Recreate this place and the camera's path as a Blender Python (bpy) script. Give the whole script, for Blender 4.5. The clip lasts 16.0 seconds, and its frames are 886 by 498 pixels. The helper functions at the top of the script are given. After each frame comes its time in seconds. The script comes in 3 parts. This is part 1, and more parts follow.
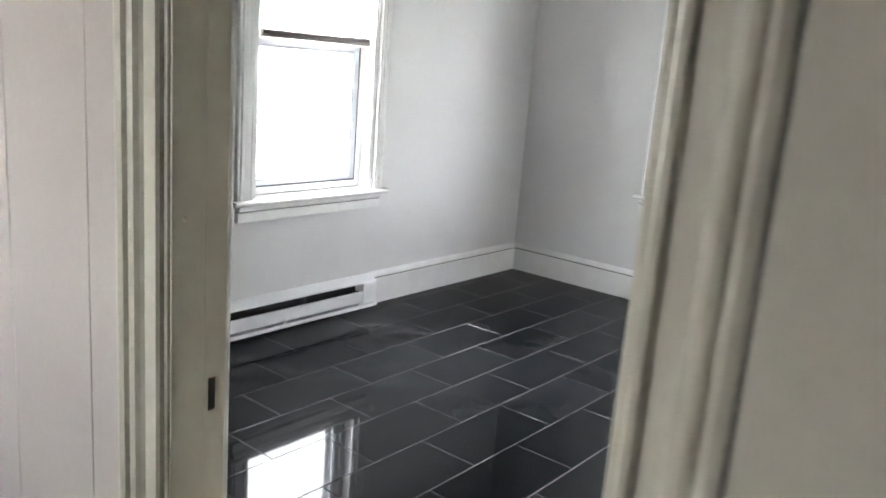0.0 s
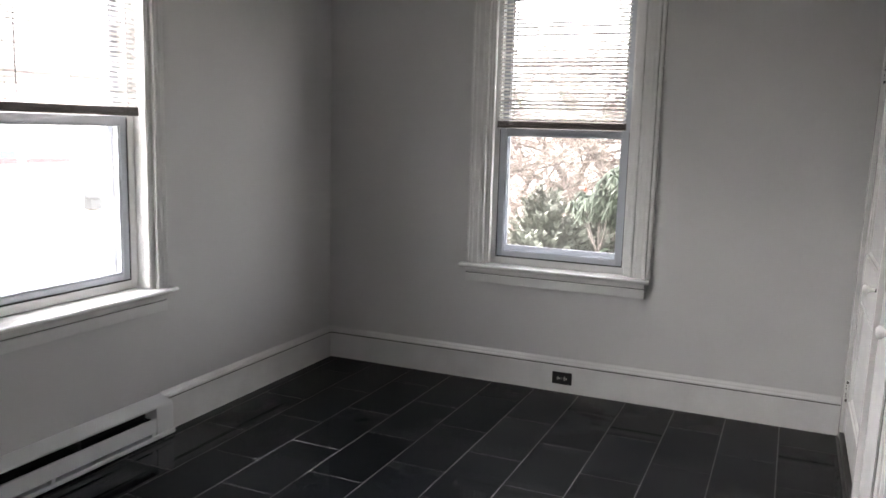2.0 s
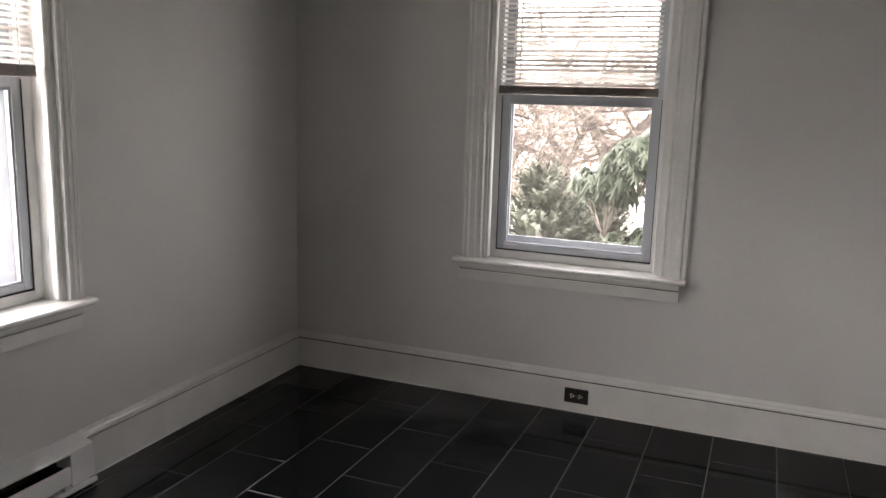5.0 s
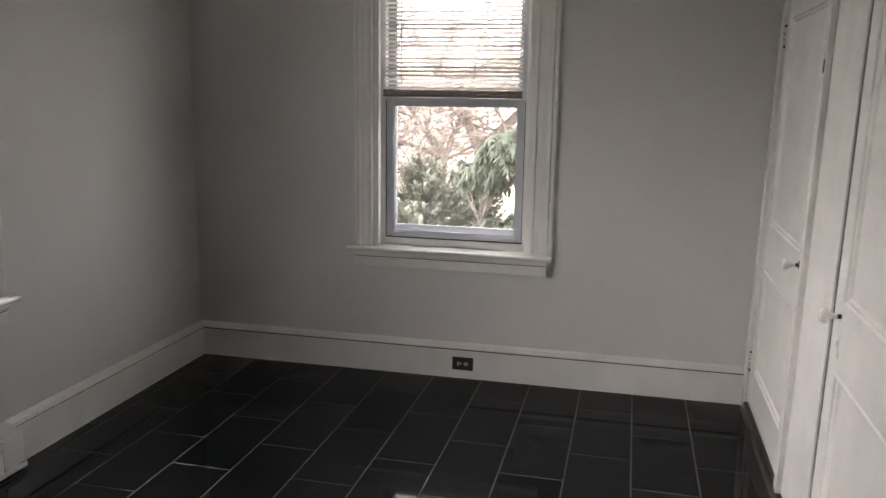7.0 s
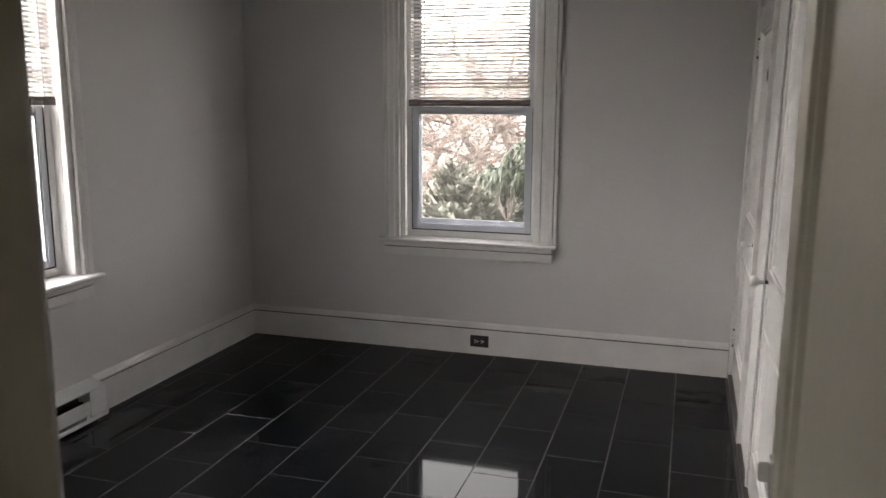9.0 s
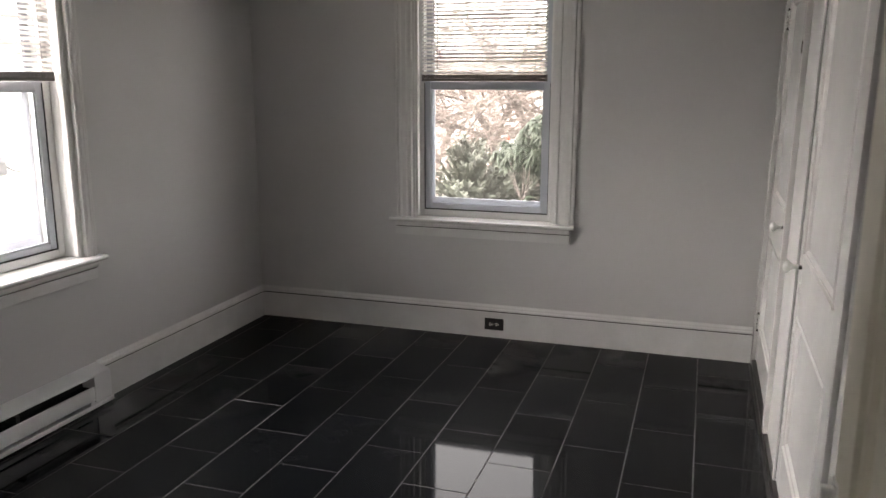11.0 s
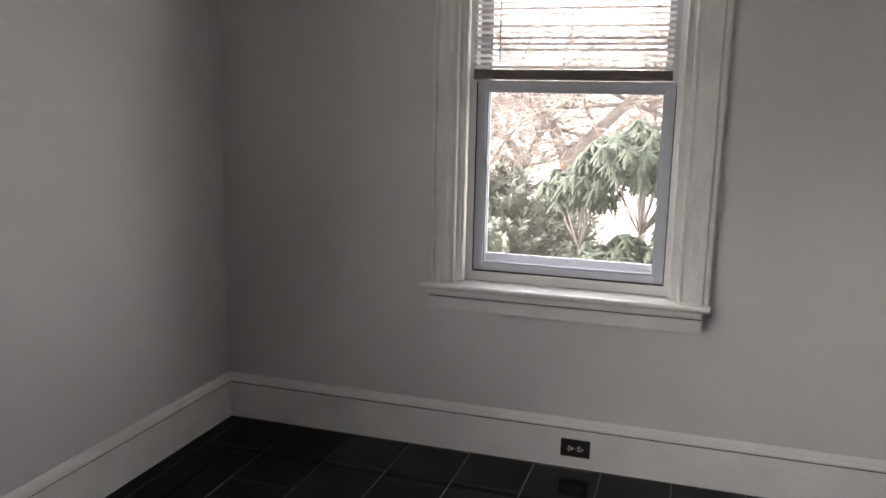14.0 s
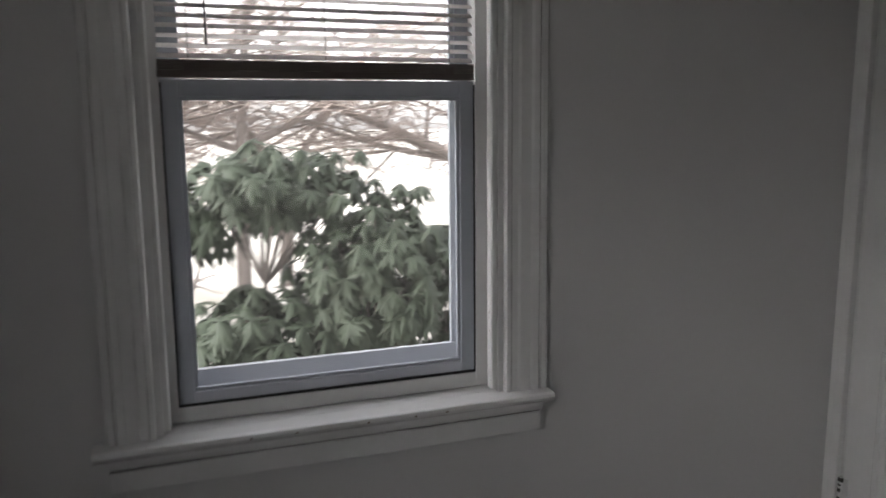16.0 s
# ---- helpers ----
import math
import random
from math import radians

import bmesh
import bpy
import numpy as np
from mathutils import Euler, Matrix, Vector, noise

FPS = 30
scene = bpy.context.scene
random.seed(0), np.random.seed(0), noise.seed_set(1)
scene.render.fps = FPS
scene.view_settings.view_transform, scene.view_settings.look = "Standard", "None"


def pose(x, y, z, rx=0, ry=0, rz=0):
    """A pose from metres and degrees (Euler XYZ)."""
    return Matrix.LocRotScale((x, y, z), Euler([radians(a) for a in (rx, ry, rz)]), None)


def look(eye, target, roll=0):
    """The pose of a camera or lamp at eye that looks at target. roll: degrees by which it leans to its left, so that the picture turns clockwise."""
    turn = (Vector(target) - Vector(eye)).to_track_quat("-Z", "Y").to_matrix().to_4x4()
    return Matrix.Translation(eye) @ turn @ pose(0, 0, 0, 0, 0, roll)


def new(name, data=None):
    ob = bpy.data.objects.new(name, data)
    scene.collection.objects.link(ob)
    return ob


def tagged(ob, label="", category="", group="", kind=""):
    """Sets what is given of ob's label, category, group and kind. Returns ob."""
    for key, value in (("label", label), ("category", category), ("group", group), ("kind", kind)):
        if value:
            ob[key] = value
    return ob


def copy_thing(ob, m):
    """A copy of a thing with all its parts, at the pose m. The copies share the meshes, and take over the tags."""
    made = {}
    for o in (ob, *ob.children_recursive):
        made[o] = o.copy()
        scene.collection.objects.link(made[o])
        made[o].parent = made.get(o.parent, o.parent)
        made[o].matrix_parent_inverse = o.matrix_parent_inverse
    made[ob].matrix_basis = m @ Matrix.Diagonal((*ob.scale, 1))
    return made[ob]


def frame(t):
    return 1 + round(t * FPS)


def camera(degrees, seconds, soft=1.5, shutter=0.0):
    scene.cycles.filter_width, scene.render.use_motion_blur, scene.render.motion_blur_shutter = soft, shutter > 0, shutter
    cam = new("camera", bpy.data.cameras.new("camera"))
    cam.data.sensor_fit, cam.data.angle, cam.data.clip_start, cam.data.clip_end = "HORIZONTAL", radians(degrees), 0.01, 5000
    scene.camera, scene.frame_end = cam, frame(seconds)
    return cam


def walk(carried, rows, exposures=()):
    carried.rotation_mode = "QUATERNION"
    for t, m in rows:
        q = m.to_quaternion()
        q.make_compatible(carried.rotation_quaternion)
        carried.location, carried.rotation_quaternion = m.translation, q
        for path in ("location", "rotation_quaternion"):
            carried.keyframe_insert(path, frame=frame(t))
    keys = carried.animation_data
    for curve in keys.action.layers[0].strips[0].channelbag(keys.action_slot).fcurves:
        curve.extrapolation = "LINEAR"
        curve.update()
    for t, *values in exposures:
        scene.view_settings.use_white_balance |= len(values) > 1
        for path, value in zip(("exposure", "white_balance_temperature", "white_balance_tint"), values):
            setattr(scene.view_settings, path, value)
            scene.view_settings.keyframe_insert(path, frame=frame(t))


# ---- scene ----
cam = camera(57.7, 16.0, shutter=0.5)
PATH = [
    (0, (3.198, -4.817, 1.43), (1.977, -3.297, 0.981), 4.6),
    (0.5, (3.005, -4.727, 1.391), (1.877, -3.117, 1.024), 4.0),
    (1, (2.878, -4.667, 1.422), (1.956, -2.922, 1.096), 3.3),
    (1.5, (2.731, -4.516, 1.447), (1.909, -2.72, 1.129), 2.2),
    (2, (2.66, -4.349, 1.463), (1.873, -2.534, 1.171), 1.6),
    (2.5, (2.495, -4.181, 1.459), (1.853, -2.303, 1.21), 1.8),
    (3, (2.402, -4.026, 1.5), (1.869, -2.112, 1.273), -0.4),
    (3.5, (2.365, -3.842, 1.487), (1.794, -1.943, 1.228), -0.1),
    (3.7, (2.298, -3.731, 1.478), (1.615, -1.87, 1.213), 0.5),
    (5.8, (2.28, -3.617, 1.452), (1.56, -1.795, 1.049), 1.9),
    (6, (2.285, -3.723, 1.46), (1.596, -1.888, 1.061), 1.5),
    (6.5, (2.308, -3.955, 1.478), (1.759, -2.074, 1.081), 0.4),
    (7, (2.361, -4.054, 1.502), (1.916, -2.141, 1.125), 0.9),
    (7.5, (2.481, -4.157, 1.498), (2.022, -2.241, 1.15), 1.7),
    (8, (2.603, -4.287, 1.496), (2.058, -2.394, 1.148), 1.9),
    (8.5, (2.67, -4.393, 1.499), (2.078, -2.516, 1.146), 1.0),
    (9, (2.704, -4.571, 1.495), (2.127, -2.688, 1.142), 0.2),
    (9.2, (2.732, -4.616, 1.49), (2.159, -2.734, 1.132), 0.1),
    (11.3, (2.606, -4.329, 1.491), (1.988, -2.472, 1.078), 0.1),
    (11.5, (2.559, -4.241, 1.491), (1.927, -2.388, 1.079), 0.1),
    (12, (2.414, -4.055, 1.489), (1.789, -2.195, 1.104), 1.1),
    (12.5, (2.332, -3.808, 1.462), (1.705, -1.945, 1.094), 1.7),
    (13, (2.238, -3.535, 1.456), (1.534, -1.7, 1.084), 1.1),
    (13.5, (2.074, -3.281, 1.439), (1.386, -1.444, 1.051), 1.3),
    (14, (1.92, -2.972, 1.397), (1.326, -1.096, 1.039), 1.2),
    (14.5, (1.71, -2.637, 1.423), (1.129, -0.757, 1.065), 0.0),
    (15, (1.411, -2.377, 1.511), (1.121, -0.443, 1.091), 0.6),
    (15.5, (1.215, -2.139, 1.447), (1.49, -0.193, 1.076), 0.4),
    (16, (1.04, -1.809, 1.379), (1.72, 0.047, 1.075), -0.6),
]
EXPOSURES = [(0, 5.8, 6370, 11), (0.5, 5.2, 6540, 12), (1.0, 4.67, 6780, 14), (1.5, 4.32, 6760, 15), (2.0, 4.12, 6660, 15), (2.6, 3.78, 7060, 17), (6.0, 3.88, 7090, 17), (9.0, 3.74, 7040, 17), (12.5, 3.94, 7110, 17), (13.5, 3.87, 7000, 17), (14.3, 4.08, 6920, 17), (15.0, 3.6, 6780, 15), (16, 2.63, 6590, 15)]
walk(cam, [(t, look(eye, target, roll)) for t, eye, target, roll in PATH], EXPOSURES)

# ---------------------------------------------------------------- daylight
world = bpy.data.worlds.new("overcast")
scene.world = world
world.use_nodes = True
wn, wl = world.node_tree.nodes, world.node_tree.links
wn.clear()
sky = wn.new("ShaderNodeTexSky")
sky.sky_type = "NISHITA"
sky.sun_disc = False
sky.sun_elevation, sky.sun_rotation = radians(36), radians(255)
sky.air_density, sky.dust_density, sky.ozone_density = 1.2, 2.0, 0.6
grey = wn.new("ShaderNodeHueSaturation")
grey.inputs["Saturation"].default_value = 0.10
back = wn.new("ShaderNodeBackground")
back.inputs["Strength"].default_value = 0.15
wout = wn.new("ShaderNodeOutputWorld")
wl.new(sky.outputs[0], grey.inputs["Color"])
wl.new(grey.outputs[0], back.inputs["Color"])
wl.new(back.outputs[0], wout.inputs["Surface"])
sun = new("sun", bpy.data.lights.new("sun", "SUN"))
sun.data.energy, sun.data.angle, sun.data.color = 0.5, radians(70), (1.0, 0.97, 0.93)
sun.matrix_world = look((-6.95, -1.86, 5.2), (0, 0, 0))

# ---------------------------------------------------------------- materials
def material(name, base, rough=0.5, metal=0.0, vary=0.06, scale=3.0, fine=120.0, bump=0.05, spec=0.5, coat=0.0, coat_rough=0.03, second=None, per_object=0.0, rough_vary=0.0):
    """Base colour with broad stains and fine grain, a little relief, and roughness that wanders."""
    m = bpy.data.materials.new(name)
    m.use_nodes = True
    n, l = m.node_tree.nodes, m.node_tree.links
    b = n["Principled BSDF"]
    b.inputs["Roughness"].default_value, b.inputs["Metallic"].default_value = rough, metal
    b.inputs["Specular IOR Level"].default_value = spec
    b.inputs["Coat Weight"].default_value, b.inputs["Coat Roughness"].default_value = coat, coat_rough
    tc = n.new("ShaderNodeTexCoord")
    big, small = n.new("ShaderNodeTexNoise"), n.new("ShaderNodeTexNoise")
    big.inputs["Scale"].default_value, big.inputs["Detail"].default_value = scale, 5
    small.inputs["Scale"].default_value, small.inputs["Detail"].default_value = fine, 3
    geo = n.new("ShaderNodeNewGeometry")
    for t in (big, small):
        l.new(geo.outputs["Position"], t.inputs["Vector"])
    mix = n.new("ShaderNodeMix")
    mix.data_type = "RGBA"
    c2 = second or [c * (1 - vary * 2.2) for c in base]
    mix.inputs["A"].default_value, mix.inputs["B"].default_value = (*base, 1), (*c2, 1)
    ramp = n.new("ShaderNodeMapRange")
    ramp.inputs["From Min"].default_value, ramp.inputs["From Max"].default_value = 0.35, 0.75
    l.new(big.outputs["Fac"], ramp.inputs["Value"])
    l.new(ramp.outputs[0], mix.inputs["Factor"])
    out = mix.outputs["Result"]
    grain = n.new("ShaderNodeMix")
    grain.data_type, grain.blend_type = "RGBA", "MULTIPLY"
    grain.inputs["Factor"].default_value = vary * 1.5
    l.new(out, grain.inputs["A"])
    l.new(small.outputs["Fac"], grain.inputs["B"])
    out = grain.outputs["Result"]
    if per_object:
        info, hsv = n.new("ShaderNodeObjectInfo"), n.new("ShaderNodeHueSaturation")
        mr = n.new("ShaderNodeMapRange")
        mr.inputs["To Min"].default_value, mr.inputs["To Max"].default_value = 1 - per_object, 1 + per_object
        l.new(info.outputs["Random"], mr.inputs["Value"])
        l.new(mr.outputs[0], hsv.inputs["Value"])
        l.new(out, hsv.inputs["Color"])
        out = hsv.outputs["Color"]
    l.new(out, b.inputs["Base Color"])
    if rough_vary:
        rr = n.new("ShaderNodeMapRange")
        rr.inputs["To Min"].default_value, rr.inputs["To Max"].default_value = max(0.02, rough - rough_vary), rough + rough_vary
        l.new(big.outputs["Fac"], rr.inputs["Value"])
        l.new(rr.outputs[0], b.inputs["Roughness"])
    if bump:
        bp = n.new("ShaderNodeBump")
        bp.inputs["Strength"].default_value, bp.inputs["Distance"].default_value = bump, 0.004
        l.new(small.outputs["Fac"], bp.inputs["Height"])
        l.new(bp.outputs[0], b.inputs["Normal"])
    return m


WALL = material("wall paint", (0.55, 0.55, 0.547), 0.62, vary=0.03, scale=1.3, fine=260, bump=0.10)
CEIL = material("ceiling paint", (0.72, 0.715, 0.70), 0.8, vary=0.03, bump=0.1)
TRIM = material("semi-gloss trim paint", (0.68, 0.68, 0.672), 0.23, vary=0.04, scale=6, fine=60, bump=0.12)
OLD = material("old cream trim paint", (0.63, 0.60, 0.50), 0.4, vary=0.07, scale=5, fine=45, bump=0.2, second=(0.57, 0.54, 0.445))
PANELING = material("painted paneling", (0.57, 0.525, 0.485), 0.3, vary=0.05, scale=4, fine=70, bump=0.12)
TILE = material("black glazed tile", (0.0028, 0.0034, 0.0044), 0.36, vary=0.1, scale=5, fine=90, bump=0.010, spec=0.012, per_object=0.3, rough_vary=0.06, coat=0.42, coat_rough=0.05, second=(0.0045, 0.0050, 0.0060))
GROUT = material("grey grout", (0.075, 0.075, 0.074), 0.75, vary=0.15, scale=9, fine=300, bump=0.3)
SASH = material("grey aluminium sash", (0.44, 0.47, 0.52), 0.38, metal=0.0, vary=0.05, scale=9, fine=80, bump=0.05)
PALE = material("pale aluminium and lit sash rail", (0.55, 0.575, 0.63), 0.35, vary=0.04, scale=9, fine=80, bump=0.04)
SLAT = material("white blind slat", (0.86, 0.835, 0.81), 0.4, vary=0.02, bump=0.0)
RAIL = material("taupe blind rail", (0.145, 0.125, 0.115), 0.4, vary=0.06, scale=30, bump=0.03)
CORD = material("grey cord", (0.22, 0.21, 0.2), 0.7, vary=0.1, bump=0.0)
WAND = material("smoked plastic wand", (0.16, 0.15, 0.15), 0.3, vary=0.05, bump=0.0)
BLACK = material("black plastic", (0.012, 0.011, 0.011), 0.35, vary=0.1, bump=0.02)
# near-black for gaskets, and for shade put into cracks and holes
SHADOWGAP = material("recess shade and gasket black", (0.02, 0.02, 0.02), 0.7, vary=0.2, bump=0.1)
# dark colour of the strips that put shade into the trim grooves
GROOVE_SHADE = material("groove shade strip", (0.085, 0.08, 0.07), 0.85, vary=0.3, scale=14, fine=70, bump=0.2)
STEEL = material("dull steel", (0.35, 0.34, 0.33), 0.35, metal=1.0, vary=0.15, scale=40, bump=0.05)
ENAMEL = material("heater enamel", (0.72, 0.73, 0.74), 0.33, vary=0.03, scale=8, bump=0.04)
FINS = material("heater fins", (0.018, 0.018, 0.019), 0.5, metal=0.6, vary=0.2, bump=0.1)
PORCELAIN = material("white porcelain", (0.80, 0.80, 0.78), 0.12, vary=0.02, bump=0.0, coat=0.3)
IVORY = material("ivory plastic", (0.78, 0.75, 0.70), 0.4, vary=0.03, bump=0.0)
RUST = material("chipped dark iron", (0.05, 0.035, 0.03), 0.6, vary=0.3, scale=60, bump=0.2)
HALLFLOOR = material("brown wood floor", (0.2, 0.13, 0.08), 0.35, vary=0.2, scale=8, bump=0.1)
GROUND = material("winter ground", (0.58, 0.56, 0.52), 0.9, vary=0.10, scale=0.7, fine=14, bump=0.5, second=(0.45, 0.42, 0.35))
BARK = material("grey brown bark", (0.21, 0.178, 0.162), 0.85, vary=0.2, scale=12, fine=90, bump=0.5)
TWIG = material("pale brown twigs", (0.32, 0.265, 0.235), 0.85, vary=0.15, scale=10, bump=0.2)
LEAF = material("rhododendron leaf", (0.047, 0.062, 0.040), 0.55, vary=0.2, scale=14, fine=60, bump=0.1, second=(0.028, 0.040, 0.025), spec=0.22)
NEEDLE = material("evergreen needle", (0.12, 0.135, 0.098), 0.6, vary=0.25, scale=10, bump=0.1)
SIDING = material("white house siding", (0.74, 0.74, 0.73), 0.6, vary=0.05, scale=2, bump=0.1)
ROOF = material("grey shingle roof", (0.22, 0.21, 0.21), 0.8, vary=0.15, scale=3, bump=0.4)
REDPAINT = material("faded red board", (0.27, 0.085, 0.095), 0.5, vary=0.1, scale=3, bump=0.1)
BLUEPAINT = material("blue painted steel", (0.08, 0.16, 0.34), 0.35, vary=0.08, scale=3, bump=0.02)
BOXGREY = material("weathered grey plastic", (0.10, 0.104, 0.112), 0.6, vary=0.1, scale=6, bump=0.05)
BUD = material("orange red bud", (0.55, 0.10, 0.05), 0.5, vary=0.1, bump=0.0)

sn, sl = SLAT.node_tree.nodes, SLAT.node_tree.links
thru, blend = sn.new("ShaderNodeBsdfTranslucent"), sn.new("ShaderNodeMixShader")
thru.inputs["Color"].default_value = (0.95, 0.92, 0.90, 1)
blend.inputs[0].default_value = 0.6
sl.new(sn["Principled BSDF"].outputs[0], blend.inputs[1])
sl.new(thru.outputs[0], blend.inputs[2])
sl.new(blend.outputs[0], sn["Material Output"].inputs["Surface"])

GLASS = bpy.data.materials.new("window glass")
GLASS.use_nodes = True
gn, gl = GLASS.node_tree.nodes, GLASS.node_tree.links
gn.clear()
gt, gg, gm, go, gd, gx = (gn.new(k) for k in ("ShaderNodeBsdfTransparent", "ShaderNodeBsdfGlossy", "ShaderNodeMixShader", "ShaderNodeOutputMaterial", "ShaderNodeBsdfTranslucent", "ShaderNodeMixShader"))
gt.inputs["Color"].default_value = (0.95, 0.96, 0.96, 1)
gg.inputs["Roughness"].default_value = 0.02
gm.inputs[0].default_value = 0.045
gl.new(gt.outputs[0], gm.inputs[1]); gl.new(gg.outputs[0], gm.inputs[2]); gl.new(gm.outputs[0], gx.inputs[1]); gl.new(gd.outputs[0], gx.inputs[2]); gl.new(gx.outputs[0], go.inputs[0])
gd.inputs["Color"].default_value = (0.80, 0.78, 0.74, 1)   # pale scatter put into the glass as haze over the view
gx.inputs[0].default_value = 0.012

# ---------------------------------------------------------------- mesh tools
def box(bm, x0, x1, y0, y1, z0, z1, bevel=0.0):
    """An axis-parallel block, its edges eased."""
    made = bmesh.ops.create_cube(bm, size=1.0, matrix=Matrix.LocRotScale(((x0 + x1) / 2, (y0 + y1) / 2, (z0 + z1) / 2), None, (abs(x1 - x0), abs(y1 - y0), abs(z1 - z0))))
    if bevel:
        edges = {e for v in made["verts"] for e in v.link_edges}
        bmesh.ops.bevel(bm, geom=list(edges), offset=bevel, segments=2, profile=0.6, affect="EDGES")
    return bm


def block(*dims, bevel=0.0):
    return box(bmesh.new(), *dims, bevel=bevel)


def prism(profile, start, end, out, up=(0, 0, 1)):
    """A moulding: the profile (out, up) swept in a straight line from start to end."""
    bm = bmesh.new()
    o, u = Vector(out), Vector(up)
    rings = [[bm.verts.new(Vector(p) + o * a + u * b) for a, b in profile] for p in (start, end)]
    k = len(profile)
    for i in range(k):
        bm.faces.new((rings[0][i], rings[0][(i + 1) % k], rings[1][(i + 1) % k], rings[1][i]))
    bm.faces.new(rings[0][::-1])
    bm.faces.new(rings[1])
    bmesh.ops.recalc_face_normals(bm, faces=bm.faces[:])
    return bm


def lathe(profile, axis="z", at=(0, 0, 0), steps=20):
    """A turned shape from (radius, height) pairs."""
    bm = bmesh.new()
    rings = []
    for r, h in profile:
        rings.append([bm.verts.new((r * math.cos(2 * math.pi * i / steps), r * math.sin(2 * math.pi * i / steps), h)) for i in range(steps)])
    for a, b in zip(rings, rings[1:]):
        for i in range(steps):
            bm.faces.new((a[i], a[(i + 1) % steps], b[(i + 1) % steps], b[i]))
    bm.faces.new(rings[0][::-1])
    bm.faces.new(rings[-1])
    turn = {"z": Matrix.Identity(4), "-x": Matrix.Rotation(radians(-90), 4, "Y"), "x": Matrix.Rotation(radians(90), 4, "Y"), "-y": Matrix.Rotation(radians(90), 4, "X")}[axis]
    bm.transform(Matrix.Translation(at) @ turn)
    for f in bm.faces:
        f.smooth = len(f.verts) == 4
    return bm


def mesh_of(name, bm, mat):
    me = bpy.data.meshes.new(name)
    bm.to_mesh(me)
    bm.free()
    me.materials.append(mat)
    return me


def part(name, bm, mat, parent, label=""):
    """One mesh object under a thing or under a part."""
    ob = new(name, mesh_of(name, bm, mat))
    ob.parent = parent
    return tagged(ob, label)


def structure(name, bm, mat, label, category):
    return tagged(new(name, mesh_of(name, bm, mat)), label, category, kind="structure")


def thing(name, label, category, group="", at=None, kind=""):
    ob = new(name)
    if at is not None:
        ob.matrix_world = at
    return tagged(ob, label, category, group, kind)


# ---------------------------------------------------------------- plan, in metres
# The corner of the two window walls is the origin; the far wall runs along x, the other along -y.
WX, WY = -0.02, 0.02            # faces of the two window walls, behind the baseboard
EX = 2.988                      # face of the closet wall
SY = -4.202                     # room face of the doorway wall
HY = -4.285                     # hall face of that wall
TOP = 2.46                      # ceiling
DL, DR, DH = 2.345, 2.957, 2.03  # the doorway
WIN_A, WIN_B = 1.449, -1.935    # middle of the window in the far wall, and in the side wall
SILL, HEAD, HALF = 0.675, 2.262, 0.424


def wall_with_hole(length0, length1, z1, holes, depth0, depth1, along):
    """A wall in pieces round its openings, as one mesh. along: 'x' or 'y'."""
    bm = bmesh.new()
    def put(a, b, za, zb):
        if b - a > 1e-4 and zb - za > 1e-4:
            box(bm, *((a, b, depth0, depth1) if along == "x" else (depth0, depth1, a, b)), za, zb)
    cur = length0
    for a, b, za, zb in sorted(holes):
        put(cur, a, 0, z1)
        put(a, b, 0, za)
        put(a, b, zb, z1)
        cur = b
    put(cur, length1, 0, z1)
    return bm


wall_north = structure("wall_north", wall_with_hole(WX - 0.2, 3.9, TOP, [(WIN_A - HALF, WIN_A + HALF, SILL, HEAD)], WY, WY + 0.18, "x"), WALL, "off-white painted plaster wall with one window", "wall")
wall_west = structure("wall_west", wall_with_hole(HY, WY, TOP, [(WIN_B - HALF, WIN_B + HALF, SILL, HEAD)], WX - 0.18, WX, "y"), WALL, "off-white painted plaster wall above a baseboard heater", "wall")
C1 = (-0.960, -0.035, 0.035, 1.985)   # closet door openings: y range, z range
C2 = (-2.33, -1.430, 0.035, 1.985)
wall_east = structure("wall_east", wall_with_hole(SY, WY, TOP, [C1, C2], EX, EX + 0.11, "y"), TRIM, "white painted wooden closet wall with two doors", "wall")
LEAN = Matrix.Translation((EX, 0, 0)) @ Matrix.Rotation(radians(0.85), 4, "Y") @ Matrix.Translation((-EX, 0, 0))   # the closet front is out of plumb
wall_east.matrix_world = LEAN
wall_south = structure("wall_south", wall_with_hole(0.6, 4.6, TOP, [(DL - 0.02, DR + 0.02, 0, DH + 0.02)], HY, SY, "x"), WALL, "off-white wall with the room's doorway", "wall")
wall_south_end = structure("wall_south_2", block(WX - 0.18, 0.6, HY, SY, 0, TOP), WALL, "off-white plain wall beside the doorway wall", "wall")
closet_back = structure("wall_closet_back", block(3.7, 3.8, SY, WY, 0, TOP), WALL, "plain wall at the back of the closet", "wall")
ceiling = structure("ceiling", block(WX - 0.2, 4.7, -5.8, WY + 0.18, TOP, TOP + 0.12), CEIL, "plain white ceiling", "ceiling")
closet_floor = structure("floor_closet", block(EX + 0.052, 3.7, SY, WY, -0.06, 0.0), HALLFLOOR, "dark brown wooden closet floor", "floor")
hall_floor = structure("floor_hall", block(0.5, 4.7, -5.8, HY + 0.055, -0.06, 0.0), HALLFLOOR, "dark brown wooden hall floor", "floor")
# the opening is added behind the camera, unseen, to let daylight into the hall
hall_south = structure("wall_hall_south", wall_with_hole(0.5, 4.7, TOP, [(1.35, 1.75, 1.15, 1.7)], -5.8, -5.65, "x"), WALL, "plain hall wall with an unseen opening added for light", "wall")
hall_west = structure("wall_hall_west", block(0.5, 0.6, -5.65, HY, 0, TOP), PANELING, "plain hall end wall", "wall")
hall_east = structure("wall_hall_east", block(4.6, 4.7, -5.65, HY, 0, TOP), WALL, "plain hall end wall", "wall")
